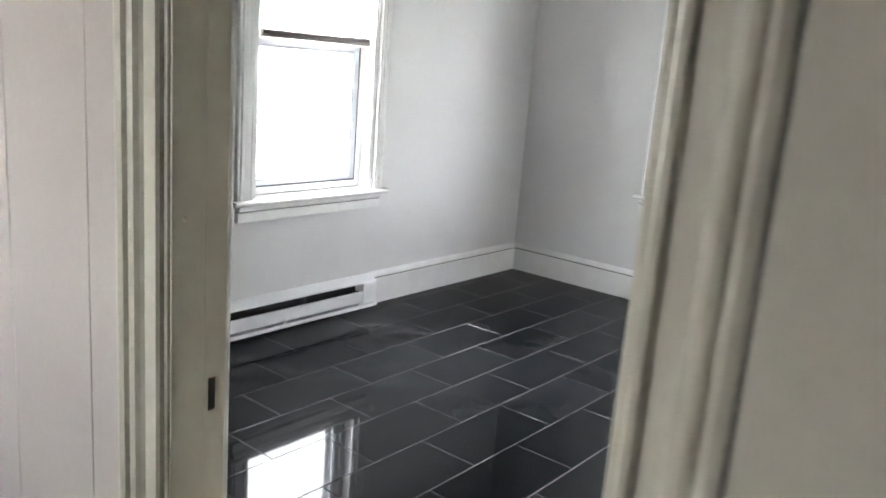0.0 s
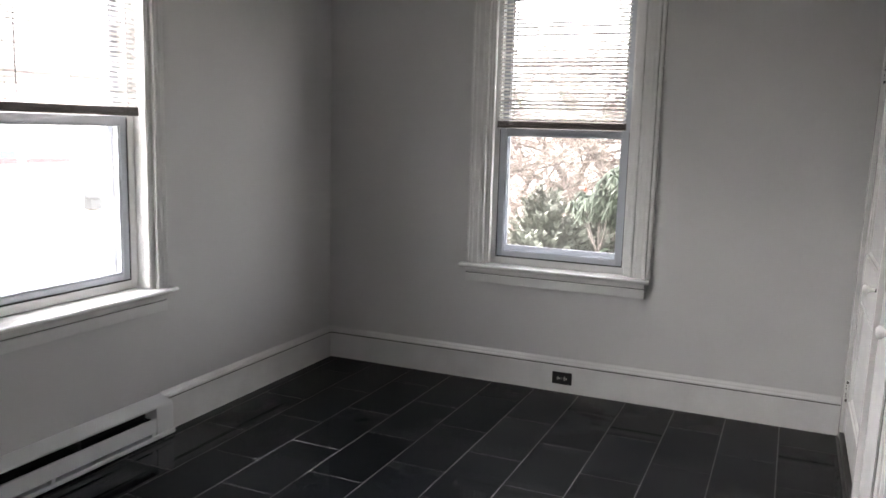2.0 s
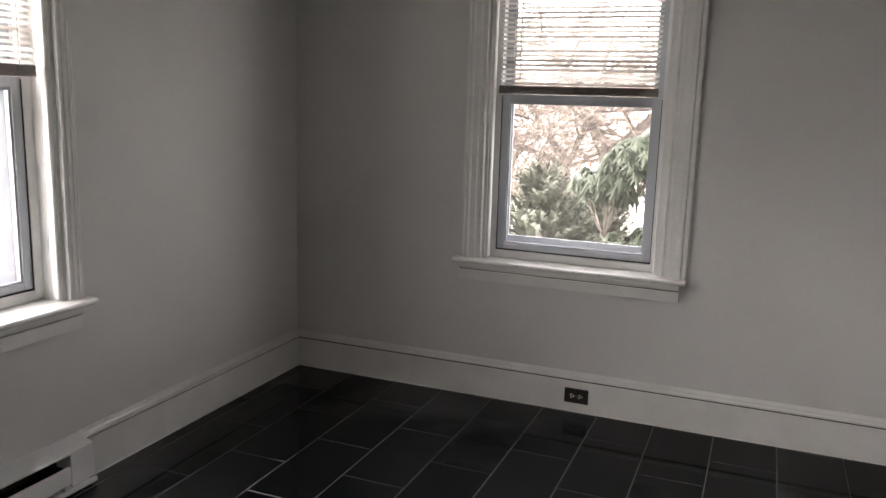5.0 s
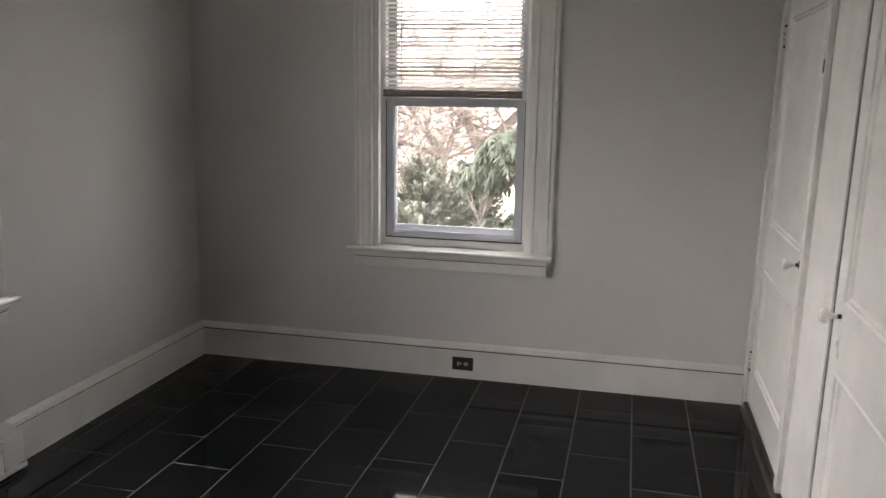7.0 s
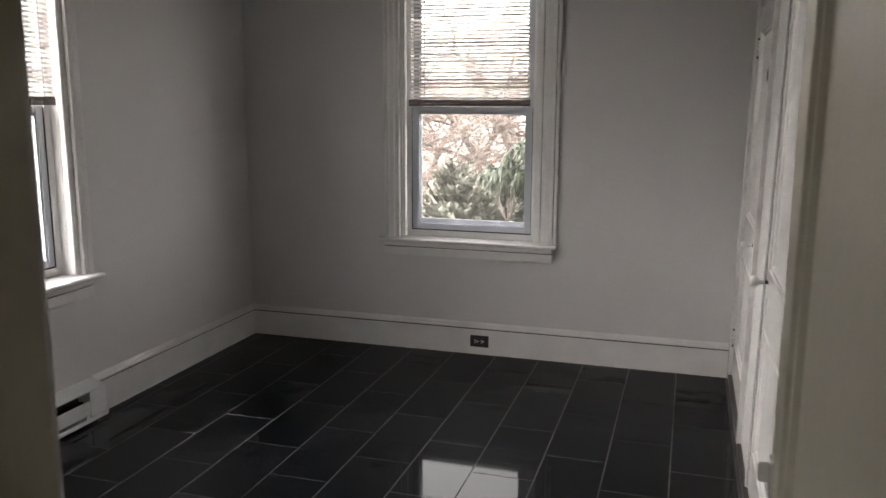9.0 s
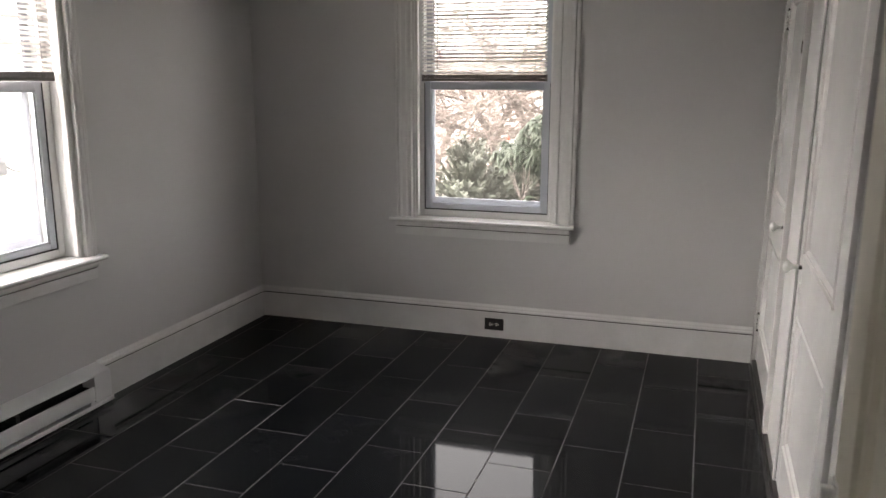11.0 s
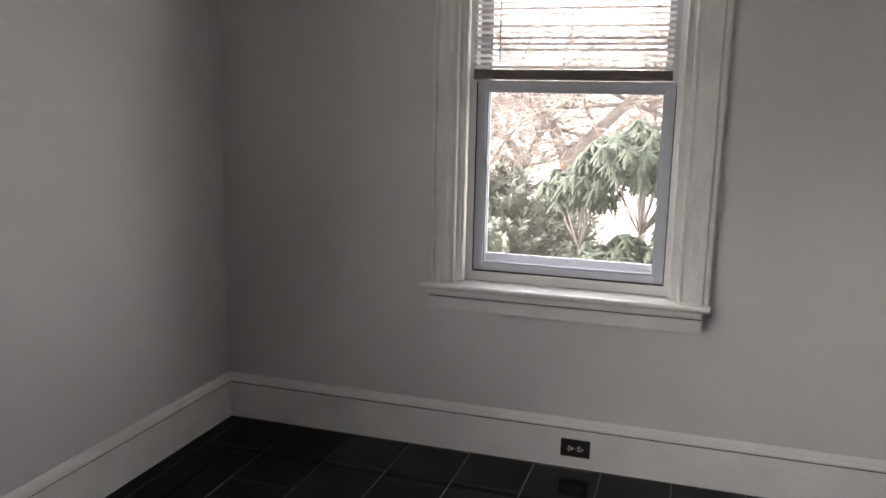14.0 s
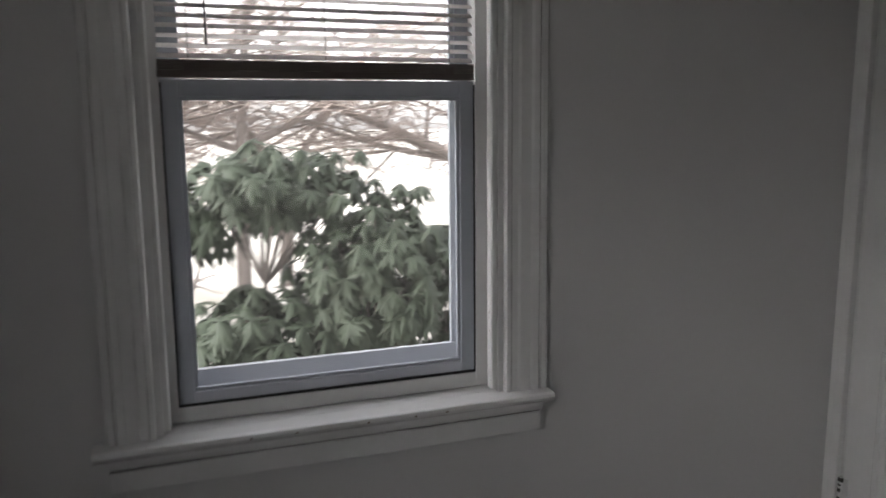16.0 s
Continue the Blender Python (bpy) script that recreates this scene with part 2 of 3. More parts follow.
roof = structure("roof_slab", block(-0.6, 5.1, -6.2, 0.6, TOP + 0.14, TOP + 0.3), ROOF, "flat dark roof edge above the rooms", "roof")

# hall paneling: vertical boards with thin painted-over joints
paneling = thing("paneling", "white painted vertical board paneling in the hall", "paneling", kind="structure")
for k in range(7):
    x0, x1 = DL - 0.174 - 0.245 * k, DL - 0.089 - (0.085 + 0.245 * (k - 1) if k else 0.0)
    part("board", block(x0 + 0.0016, x1, HY - 0.014, HY, 0.0, TOP, bevel=0.0018), PANELING, paneling)
for k in range(7):
    x0 = DR + 0.089 + 0.172 * k
    part("board", block(x0, x0 + 0.1705, HY - 0.021, HY, 0.0, TOP, bevel=0.0018), OLD, paneling)

# ---------------------------------------------------------------- doorway
CASING = [(0, 0), (0.010, 0), (0.014, 0.003), (0.014, 0.010), (0.008, 0.014), (0.009, 0.036), (0.013, 0.040), (0.019, 0.044),
          (0.021, 0.050), (0.019, 0.057), (0.014, 0.060), (0.023, 0.063), (0.026, 0.070), (0.023, 0.080), (0.0, 0.082)]
doorway = thing("door_frame", "old cream painted door frame with chipped edges", "door frame", kind="structure")
for name, a, b, s in (("jamb", DL - 0.02, DL, 1), ("jamb", DR, DR + 0.02, -1)):
    part(name, block(a, b, HY - 0.004, SY + 0.002, 0, DH, bevel=0.002), OLD, doorway)
part("head_jamb", block(DL - 0.02, DR + 0.02, HY - 0.004, SY + 0.002, DH, DH + 0.02, bevel=0.002), OLD, doorway)
part("stop", block(DL, DL + 0.004, HY, SY - 0.034, 0, DH, bevel=0.0015), OLD, doorway)
part("stop", block(DR - 0.008, DR, HY, SY - 0.040, 0, DH, bevel=0.003), OLD, doorway)
for yy, o in ((HY, -1), (SY, 1)):
    part("casing", prism(CASING, (DL - 0.006, yy, 0), (DL - 0.006, yy, DH + 0.1), (0, o, 0), (-1, 0, 0)), OLD if o < 0 else TRIM, doorway)
    if o < 0:
        part("casing", prism(CASING, (DR + 0.006, yy, 0), (DR + 0.006, yy, DH + 0.1), (0, o, 0), (1, 0, 0)), OLD, doorway)
    part("head_casing", prism(CASING, (DL - 0.006, yy, DH + 0.006), (DR + 0.006 if o > 0 else DR + 0.006, yy, DH + 0.006), (0, o, 0), (0, 0, 1)), OLD if o < 0 else TRIM, doorway)
part("hinge_post", block(2.9005, EX - 0.002, -4.152, -4.100, 0, DH + 0.05, bevel=0.003), OLD, doorway)
part("post_backing", block(2.926, EX - 0.002, SY + 0.003, -4.1525, 0, DH + 0.05, bevel=0.002), OLD, doorway)
# dark block stands for the shade in the latch hole; jamb stays uncut
part("strike_hole", block(DL - 0.001, DL + 0.0015, SY - 0.026, SY - 0.016, 0.955, 1.000), SHADOWGAP, doorway, "dark patch standing for the latch hole in the jamb")
part("nail", lathe([(0.004, 0), (0.004, 0.004), (0.001, 0.006)], "x", (DL, SY - 0.065, 1.22), 8), OLD, doorway)

# ---------------------------------------------------------------- doors
def panelled_door(name, width, z0, z1, mat, panels, thick, label, at):
    """A stile-and-rail door in its own x (from the hinge), z; its face towards -y. panels: z ranges."""
    d = thing(name, label, "door", at=at, kind="structure")
    stile = 0.10
    part("stile", block(0, stile, 0, thick, z0, z1, bevel=0.003), mat, d)
    part("stile", block(width - stile, width, 0, thick, z0, z1, bevel=0.003), mat, d)
    cuts = [z0] + [z for p in panels for z in p] + [z1]
    for a, b in zip(cuts[::2], cuts[1::2]):
        part("rail", block(stile, width - stile, 0.0005, thick - 0.0005, a, b, bevel=0.002), mat, d)
    mould = [(0, 0), (-0.004, 0.004), (-0.004, 0.008), (0.003, 0.013), (0.004, 0.020), (0.010, 0.026), (0.013, 0.028), (0.013, 0.0)]
    for a, b in panels:
        part("panel", block(stile - 0.004, width - stile + 0.004, 0.013, thick - 0.013, a - 0.004, b + 0.004), mat, d)
        for f, s in ((0.0, 1), (thick, -1)):
            bm = bmesh.new()
            for p, q, up in (((stile, f, a), (stile, f, b), (1, 0, 0)), ((width - stile, f, a), (width - stile, f, b), (-1, 0, 0)),
                             ((stile, f, a), (width - stile, f, a), (0, 0, 1)), ((stile, f, b), (width - stile, f, b), (0, 0, -1))):
                tmp = bpy.data.meshes.new("tmp")
                one = prism([(u * s, w) for u, w in mould], p, q, (0, 1, 0), up)
                one.to_mesh(tmp)
                one.free()
                bm.from_mesh(tmp)
                bpy.data.meshes.remove(tmp)
            part("panel_moulding", bm, mat, d)
    return d


KNOB = [(0.010, 0.0), (0.011, 0.012), (0.012, 0.022), (0.018, 0.029), (0.026, 0.037), (0.0285, 0.046), (0.026, 0.055), (0.017, 0.062), (0.004, 0.064)]


def knob(parent, x, z, y, size=1.0, rose=True, dark=True, reach=0.012):
    prof = [(r * size, h * size + reach) for r, h in KNOB]
    k = part("knob", lathe(prof, "-y", (x, y, z)), PORCELAIN, parent, "round white porcelain knob")
    part("stem", lathe([(0.0072, -0.004), (0.0072, reach + 0.004)], "-y", (x, y, z), 14), RUST if dark else STEEL, k, "dark iron stem")
    if rose:
        part("rose", lathe([(0.019, 0), (0.019, 0.003), (0.012, 0.007)], "-y", (x, y, z), 18), mat_rose(dark), k)


def mat_rose(dark):
    return RUST if dark else TRIM


def butt_hinge(parent, x, z, y=0.0):
    h = part("hinge", block(x - 0.024, x + 0.02, y - 0.0025, y + 0.001, z - 0.05, z + 0.05, bevel=0.001), TRIM, parent, "painted hinge with dark chips")
    bm = bmesh.new()
    tmp = lathe([(0.006, -0.055), (0.006, 0.055)], "z", (x - 0.002, y - 0.005, z), 10)
    me = bpy.data.meshes.new("tmp")
    tmp.to_mesh(me); tmp.free()
    bm.from_mesh(me)
    bpy.data.meshes.remove(me)
    part("hinge_pin", bm, TRIM, h)
    bm = bmesh.new()
    for dz, w, t in ((-0.045, 0.020, 0.013), (-0.014, 0.009, 0.010), (0.012, 0.009, 0.012), (0.046, 0.018, 0.013), (0.029, 0.009, 0.006), (-0.029, 0.007, 0.006)):
        box(bm, x - 0.004 - w / 2, x - 0.002 + w / 2, y - 0.0115, y - 0.003, z + dz - t / 2, z + dz + t / 2, bevel=0.0015)
    part("chipped_paint", bm, RUST, h, "bare dark iron where paint has chipped")


# closet doors look towards -x: the door's own x runs along -y in the room
def closet_pose(y, x=EX + 0.004):
    return LEAN @ Matrix.Translation((x, y, 0)) @ Matrix.Rotation(radians(-90), 4, "Z")


w1, w2 = C1[1] - C1[0] - 0.008, C2[1] - C2[0] - 0.013
closet_1 = panelled_door("door_1", w1, 0.045, 1.978, TRIM, [(0.215, 0.72), (0.93, 1.865)], 0.032, "closed white painted closet door with porcelain knob", closet_pose(C1[1] - 0.004, EX - 0.004))
knob(closet_1, w1 - 0.088, 0.894, 0.0, 0.72, reach=0.018)
for z in (0.245, 1.785):
    butt_hinge(closet_1, 0.0, z)
closet_2 = panelled_door("door_2", w2, 0.045, 1.978, TRIM, [(0.215, 0.70), (0.91, 1.865)], 0.032, "closed white painted closet door with keyhole", closet_pose(C2[1] - 0.009, EX - 0.006))
knob(closet_2, 0.085, 0.870, 0.0, 0.80, rose=False)
part("keyhole_plate", block(0.073, 0.097, -0.002, 0.001, 0.745, 0.815, bevel=0.001), TRIM, closet_2)
# dark block in place of the keyhole's inner shade
part("keyhole", block(0.0825, 0.0875, -0.0026, 0.0, 0.775, 0.795), SHADOWGAP, closet_2)
# closet frame: flat trim round the two doors, and a black sill under them
frame_1 = thing("closet_trim", "white painted flat trim round the closet doors", "door trim", at=LEAN, kind="structure")
flat = [(0, 0), (0.012, 0.0), (0.016, 0.004), (0.016, 0.062), (0.012, 0.068), (0, 0.068)]
part("jamb_strip", block(EX - 0.026, EX, C1[0] - 0.042, C1[0] - 0.004, 0.03, 1.99, bevel=0.003), TRIM, frame_1)
part("board", block(EX - 0.004, EX, C2[1] + 0.046, C1[0] - 0.044, 0.03, 1.99, bevel=0.001), TRIM, frame_1)
# dark strip along the bead stands in for the crack's shade
part("gap_shade", block(EX - 0.0065, EX + 0.030, C2[1] - 0.0022, C2[1] + 0.0010, 0.04, 1.98), SHADOWGAP, frame_1, "dark strip for the shade in the crack beside the door")
part("bead", block(EX - 0.013, EX, C2[1] + 0.002, C2[1] + 0.0435, 0.03, 1.99, bevel=0.003), TRIM, frame_1)
part("board", block(EX - 0.016, EX, C2[0] - 0.075, C2[0] - 0.002, 0.03, 1.99, bevel=0.003), TRIM, frame_1)
part("corner_strip", block(EX - 0.024, EX, C1[1] + 0.004, WY - 0.001, 0.0, 2.06, bevel=0.002), TRIM, frame_1)
part("head_casing", prism([(a, b * 1.1) for a, b in flat], (EX, WY - 0.002, 1.99), (EX, C2[0] - 0.075, 1.99), (-1, 0, 0), (0, 0, 1)), TRIM, frame_1)
part("catch", block(EX - 0.030, EX - 0.024, C1[0] - 0.034, C1[0] - 0.029, 1.595, 1.640), RUST, frame_1, "small dark iron catch")
part("sill", block(EX - 0.022, EX + 0.05, C2[0] - 0.08, C1[1] + 0.002, 0.0, 0.032, bevel=0.004), BLACK, frame_1, "black painted sill under the closet doors")

# the room's own door, swung open beside the camera's way
door_w = 0.745
entry_pose = Matrix.Translation((2.897, -4.096, 0)) @ Matrix.Rotation(radians(91.4), 4, "Z")
entry = panelled_door("door_3", door_w, 0.012, DH - 0.004, OLD, [(0.23, 0.72), (0.90, 1.90)], 0.036, "open cream painted door with white porcelain knob", entry_pose)
# seen from the doorway its hall side is the one at own y = thick
for sgn, y in ((1, 0.036), (-1, 0.0)):
    prof = [(r * 0.9, h * 0.9 + 0.010) for r, h in KNOB]
    bm = lathe(prof, "-y", (0, 0, 0))
    if sgn > 0:
        bm.transform(Matrix.Rotation(radians(180), 4, "Z"))
    bm.transform(Matrix.Translation((door_w - 0.070, y, 0.892)))
    kk = part("knob", bm, PORCELAIN, entry, "round white porcelain knob")
    bm = lathe([(0.009, -0.004), (0.009, 0.022)], "-y", (0, 0, 0), 14)
    if sgn > 0:
        bm.transform(Matrix.Rotation(radians(180), 4, "Z"))
    bm.transform(Matrix.Translation((door_w - 0.070, y, 0.892)))
    part("stem", bm, RUST, kk, "dark iron stem")
part("hinge_leaf", block(-0.003, 0.0005, -0.004, 0.034, 1.02, 1.11, bevel=0.0008), RUST, entry, "dark hinge leaf with worn paint")
part("lock_plate", block(door_w - 0.034, door_w - 0.004, 0.036, 0.0395, 0.925, 0.985, bevel=0.0015), PORCELAIN, entry, "white painted lock plate")
part("thumb_turn", block(door_w - 0.026, door_w - 0.012, 0.038, 0.056, 0.950, 0.978, bevel=0.004), PORCELAIN, entry, "white thumb turn")
for z in (0.25, 1.75):
    part("hinge", lathe([(0.007, -0.05), (0.007, 0.05)], "z", (-0.004, -0.004, z), 10), OLD, entry)

# ---------------------------------------------------------------- windows
WCASE = [(0, 0), (0.012, 0), (0.016, 0.003), (0.016, 0.012), (0.012, 0.017), (0.013, 0.030), (0.017, 0.036), (0.018, 0.060), (0.022, 0.066),
         (0.023, 0.073), (0.023, 0.079), (0.015, 0.084), (0.021, 0.088), (0.022, 0.098), (0.016, 0.103), (0.0, 0.104)]


def build_window(name, label, at, deep=0.0, ends=(0.132, 0.118), apron_ends=(0.100, 0.092), casing_widths=(1.0, 1.12)):
    """A double-hung window in its own x (along the wall), y (outwards from the wall's face), z. deep: how far the sashes sit back."""
    w = thing(name, label, "window", at=at, kind="structure")
    H = HALF
    for s, wide in zip((-1, 1), casing_widths):
        part("casing", prism([(a, b * wide) for a, b in WCASE], (s * (H + 0.000), 0, SILL + 0.022), (s * (H + 0.000), 0, HEAD + 0.104), (0, -1, 0), (s, 0, 0)), TRIM, w)
        part("window_jamb", block(*sorted((s * (H - 0.016), s * H)), 0.0, 0.18, SILL, HEAD, bevel=0.001), TRIM, w)
        part("stop_bead", prism([(0, 0), (0, 0.012), (0.004, 0.016), (0.026, 0.016), (0.030, 0.012), (0.030, 0)], (s * (H - 0.016), 0.004, SILL + 0.03), (s * (H - 0.016), 0.004, HEAD - 0.016), (0, 1, 0), (-s, 0, 0)), TRIM, w)
        part("sash_track", block(*sorted((s * (H - 0.052), s * (H - 0.016))), 0.058 + deep, 0.150 + deep, SILL + 0.045, HEAD - 0.016, bevel=0.001), TRIM, w)
    part("head_casing", prism(WCASE, (-H, 0, HEAD), (H, 0, HEAD), (0, -1, 0), (0, 0, 1)), TRIM, w)
    part("head_jamb", block(-H + 0.016, H - 0.016, 0.0, 0.18, HEAD - 0.016, HEAD, bevel=0.001), TRIM, w)
    stool = [(-0.012, 0.0), (-0.012, 0.024), (0.050, 0.024), (0.058, 0.021), (0.062, 0.013), (0.058, 0.005), (0.050, 0.0)]
    part("window_stool", prism(stool, (-H - ends[0], 0, SILL - 0.002), (H + ends[1], 0, SILL - 0.002), (0, -1, 0)), TRIM, w)
    part("inner_sill", block(-H + 0.016, H - 0.016, 0.0125, 0.18, SILL - 0.002, SILL + 0.0225), TRIM, w)
    part("sill_riser", block(-H + 0.016, H - 0.016, 0.060 + deep, 0.150 + deep, SILL + 0.0235, SILL + 0.062, bevel=0.004), TRIM, w)
    apron = [(0, 0), (0.029, 0.0), (0.0305, 0.0015), (0.0305, 0.047), (0.028, 0.0495), (0.003, 0.050), (0.003, 0.0545), (0.034, 0.055), (0.039, 0.060), (0.043, 0.070), (0.044, 0.080), (0, 0.080)]
    part("apron", prism(apron, (-H - apron_ends[0], 0, SILL - 0.084), (H + apron_ends[1], 0, SILL - 0.084), (0, -1, 0)), TRIM, w)
    # dark strip puts shade into the groove above the apron
    part("apron_shade", block(-H - apron_ends[0] + 0.002, H + apron_ends[1] - 0.002, -0.0265, -0.002, SILL - 0.0338, SILL - 0.0298), GROOVE_SHADE, w, "thin dark strip for the shade above the apron")
    part("outer_sill", block(-H - 0.05, H + 0.05, 0.18, 0.24, SILL - 0.05, SILL - 0.01, bevel=0.004), TRIM, w)
    G = 0.334
    for sash, y0, za, zb in (("lower_sash", 0.066 + deep, SILL + 0.064, 1.486), ("upper_sash", 0.105 + deep, 1.445, HEAD - 0.018)):
        o = H - 0.053
        s = part(sash, block(-o, -G, y0, y0 + 0.032, za, zb, bevel=0.002), SASH, w, "grey metal sash")
        part("sash_stile", block(G, o, y0, y0 + 0.032, za, zb, bevel=0.002), SASH, s)
        low = 0.030 if sash == "lower_sash" else 0.03
        # paler than the sash: the light falling on this rail is in its colour
        part("bottom_rail", block(-G, G, y0 + 0.0005, y0 + 0.0315, za, za + low, bevel=0.002), PALE, s)
        part("top_rail", block(-G, G, y0 + 0.0005, y0 + 0.0315, zb - 0.037, zb, bevel=0.002), SASH, s)
        for a, b, c, d in ((-G, G, za + low, za + low + 0.009), (-G, G, zb - 0.046, zb - 0.037)):
            part("glazing_bead", block(a, b, y0 + 0.006, y0 + 0.014, c, d, bevel=0.0015), SASH, s)
        for s2 in (-1, 1):
            part("glazing_bead", block(*sorted((s2 * (G - 0.009), s2 * G)), y0 + 0.006, y0 + 0.014, za + low + 0.009, zb - 0.046, bevel=0.0015), SASH, s)
        g = part("pane", block(-G, G, y0 + 0.015, y0 + 0.018, za + low, zb - 0.037), GLASS, s, "window glass with a faint haze mixed in")
        g.visible_shadow = False
    part("gasket", block(-H + 0.0515, -H + 0.0555, 0.062 + deep, 0.0655 + deep, SILL + 0.064, 1.478), SHADOWGAP, w)
    part("gasket", block(H - 0.0555, H - 0.0515, 0.062 + deep, 0.0655 + deep, SILL + 0.064, 1.478), SHADOWGAP, w)
    part("gasket", block(-H + 0.053, H - 0.053, 0.0615 + deep, 0.0655 + deep, SILL + 0.0622, SILL + 0.0685), SHADOWGAP, w)
    # storm sash outside
    part("storm_rail", block(-G - 0.03, G + 0.03, 0.146 + deep, 0.160 + deep, SILL + 0.055, SILL + 0.124, bevel=0.002), PALE, w, "pale storm window rail")
    for s in (-1, 1):
        part("storm_stile", block(*sorted((s * (G + 0.004), s * (G + 0.045))), 0.151 + deep, 0.165 + deep, SILL + 0.03, HEAD - 0.02, bevel=0.002), SASH, w)
    return w


window_1 = build_window("window_1", "white trimmed double-hung window with grey sashes", Matrix.Translation((WIN_A, WY, 0)))
window_2 = build_window("window_2", "white trimmed double-hung window above the heater", Matrix.Translation((WX, WIN_B, 0)) @ Matrix.Rotation(radians(90), 4, "Z"), 0.035, (0.132, 0.086), (0.100, 0.039), (1.0, 0.6))


def build_blind(at, label):
    """A half-drawn blind: head rail, bowed slats, bottom rail with stacked slats, cords and a tilt wand."""
    b = thing("window_blind", label, "blind", "window blinds", at=at)
    half = 0.366
    yb = 0.036
    part("head_rail", block(-half, half, yb - 0.022, yb + 0.016, 2.206, 2.242, bevel=0.002), RAIL, b, "taupe metal head rail")
    pitch, z = 0.0212, 1.534
    bm = bmesh.new()
    rows = []
    for i in range(5):
        a = -0.0115 + 0.023 * i / 4
        rows.append([bm.verts.new((x, a, 0.0022 * (1 - (a / 0.0115) ** 2))) for x in (-half + 0.003, half - 0.003)])
    for p, q in zip(rows, rows[1:]):
        bm.faces.new((p[0], p[1], q[1], q[0])).smooth = True
    bmesh.ops.solidify(bm, geom=bm.faces[:], thickness=0.0006)
    bm.transform(Matrix.Rotation(radians(31), 4, "X"))
    slat = mesh_of("slat", bm, SLAT)
    n = int((2.200 - z) / pitch)
    for i in range(n):
        s = new("slat", slat)
        s.parent = b
        s.matrix_local = Matrix.Translation((random.uniform(-0.001, 0.001), yb, z + pitch * i)) @ Matrix.Rotation(radians(random.uniform(-0.9, 0.9)), 4, "X") @ Matrix.Rotation(radians(random.uniform(-0.05, 0.05)), 4, "Y")
    rail = part("bottom_rail", block(-half, half, yb - 0.013, yb + 0.013, 1.487, 1.503, bevel=0.003), RAIL, b, "dark taupe bottom rail")
    bm = bmesh.new()
    for i in range(7):
        box(bm, -half + 0.001, half - 0.001, yb - 0.0125, yb + 0.0125, 1.5032 + i * 0.0031, 1.5061 + i * 0.0031, bevel=0.0006)
    part("stacked_slats", bm, RAIL, b, "stack of closed slats")
    for x in (-0.30, 0.0, 0.30):
        for dy in (-0.0135, 0.0135):
            part("ladder_cord", block(x - 0.0008, x + 0.0008, yb + dy - 0.0008, yb + dy + 0.0008, 1.503, 2.206), CORD, b)
        part("cord_clip", block(x - 0.011, x + 0.011, yb - 0.0145, yb - 0.012, 1.490, 1.516, bevel=0.001), RAIL, b)
    part("tilt_wand", lathe([(0.003, 0.0), (0.0036, 0.01), (0.003, 0.02), (0.003, 0.60), (0.002, 0.645)], "z", (-0.262, yb - 0.026, 1.555), 8), WAND, b, "dark plastic tilt wand")
    return b


blind_1 = build_blind(Matrix.Translation((WIN_A - 0.010, WY, 0)), "half-lowered white slatted blind with taupe rails")
blind_2 = copy_thing(blind_1, Matrix.Translation((WX, WIN_B + 0.006, 0)) @ Matrix.Rotation(radians(90), 4, "Z"))
tagged(blind_2, "half-lowered white slatted blind above the heater window")

# ---------------------------------------------------------------- baseboards
BASE = [(0, 0), (0.0235, 0), (0.0230, 0.003), (0.0215, 0.006), (0.0215, 0.1530), (0.0205, 0.1543), (0.0010, 0.1545), (0.0010, 0.1628), (0.0285, 0.1632), (0.0285, 0.170), (0.018, 0.176), (0.014, 0.184), (0.007, 0.190), (0.004, 0.194), (0, 0.195)]
base = thing("baseboard", "tall white painted wooden baseboard with moulded cap", "baseboard", kind="structure")
part("board", prism(BASE, (WX, WY, 0), (EX - 0.025, WY, 0), (0, -1, 0)), TRIM, base)
HEAT0, HEAT1 = -1.505, -2.98
# dark strips put shade into the groove under the cap
part("cap_shade", block(WX + 0.022, EX - 0.026, WY - 0.0195, WY - 0.004, 0.1546, 0.1631), GROOVE_SHADE, base, "dark strip for the shade under the cap")
part("cap_shade", block(WX + 0.004, WX + 0.0195, HEAT0 - 0.003, WY - 0.022, 0.1546, 0.1631), GROOVE_SHADE, base, "dark strip for the shade under the cap")
part("board", prism(BASE, (WX, 0.0, 0), (WX, HEAT0 - 0.004, 0), (1, 0, 0)), TRIM, base)
part("board", prism(BASE, (WX, HEAT1 - 0.003, 0), (WX, SY, 0), (1, 0, 0)), TRIM, base)
part("board", prism(BASE, (EX, C2[0] - 0.08, 0), (EX, SY + 0.001, 0), (-1, 0, 0)), TRIM, base)
part("board", prism(BASE, (WX + 0.02, SY, 0), (DL - 0.115, SY, 0), (0, 1, 0)), TRIM, base)

# ---------------------------------------------------------------- outlet
outlet = thing("wall_outlet", "dark brown double wall outlet set in the baseboard", "outlet", at=pose(1.537, 0.0, 0.082))
part("plate", block(-0.0575, 0.0575, -0.005, 0.002, -0.036, 0.036, bevel=0.003), BLACK, outlet)
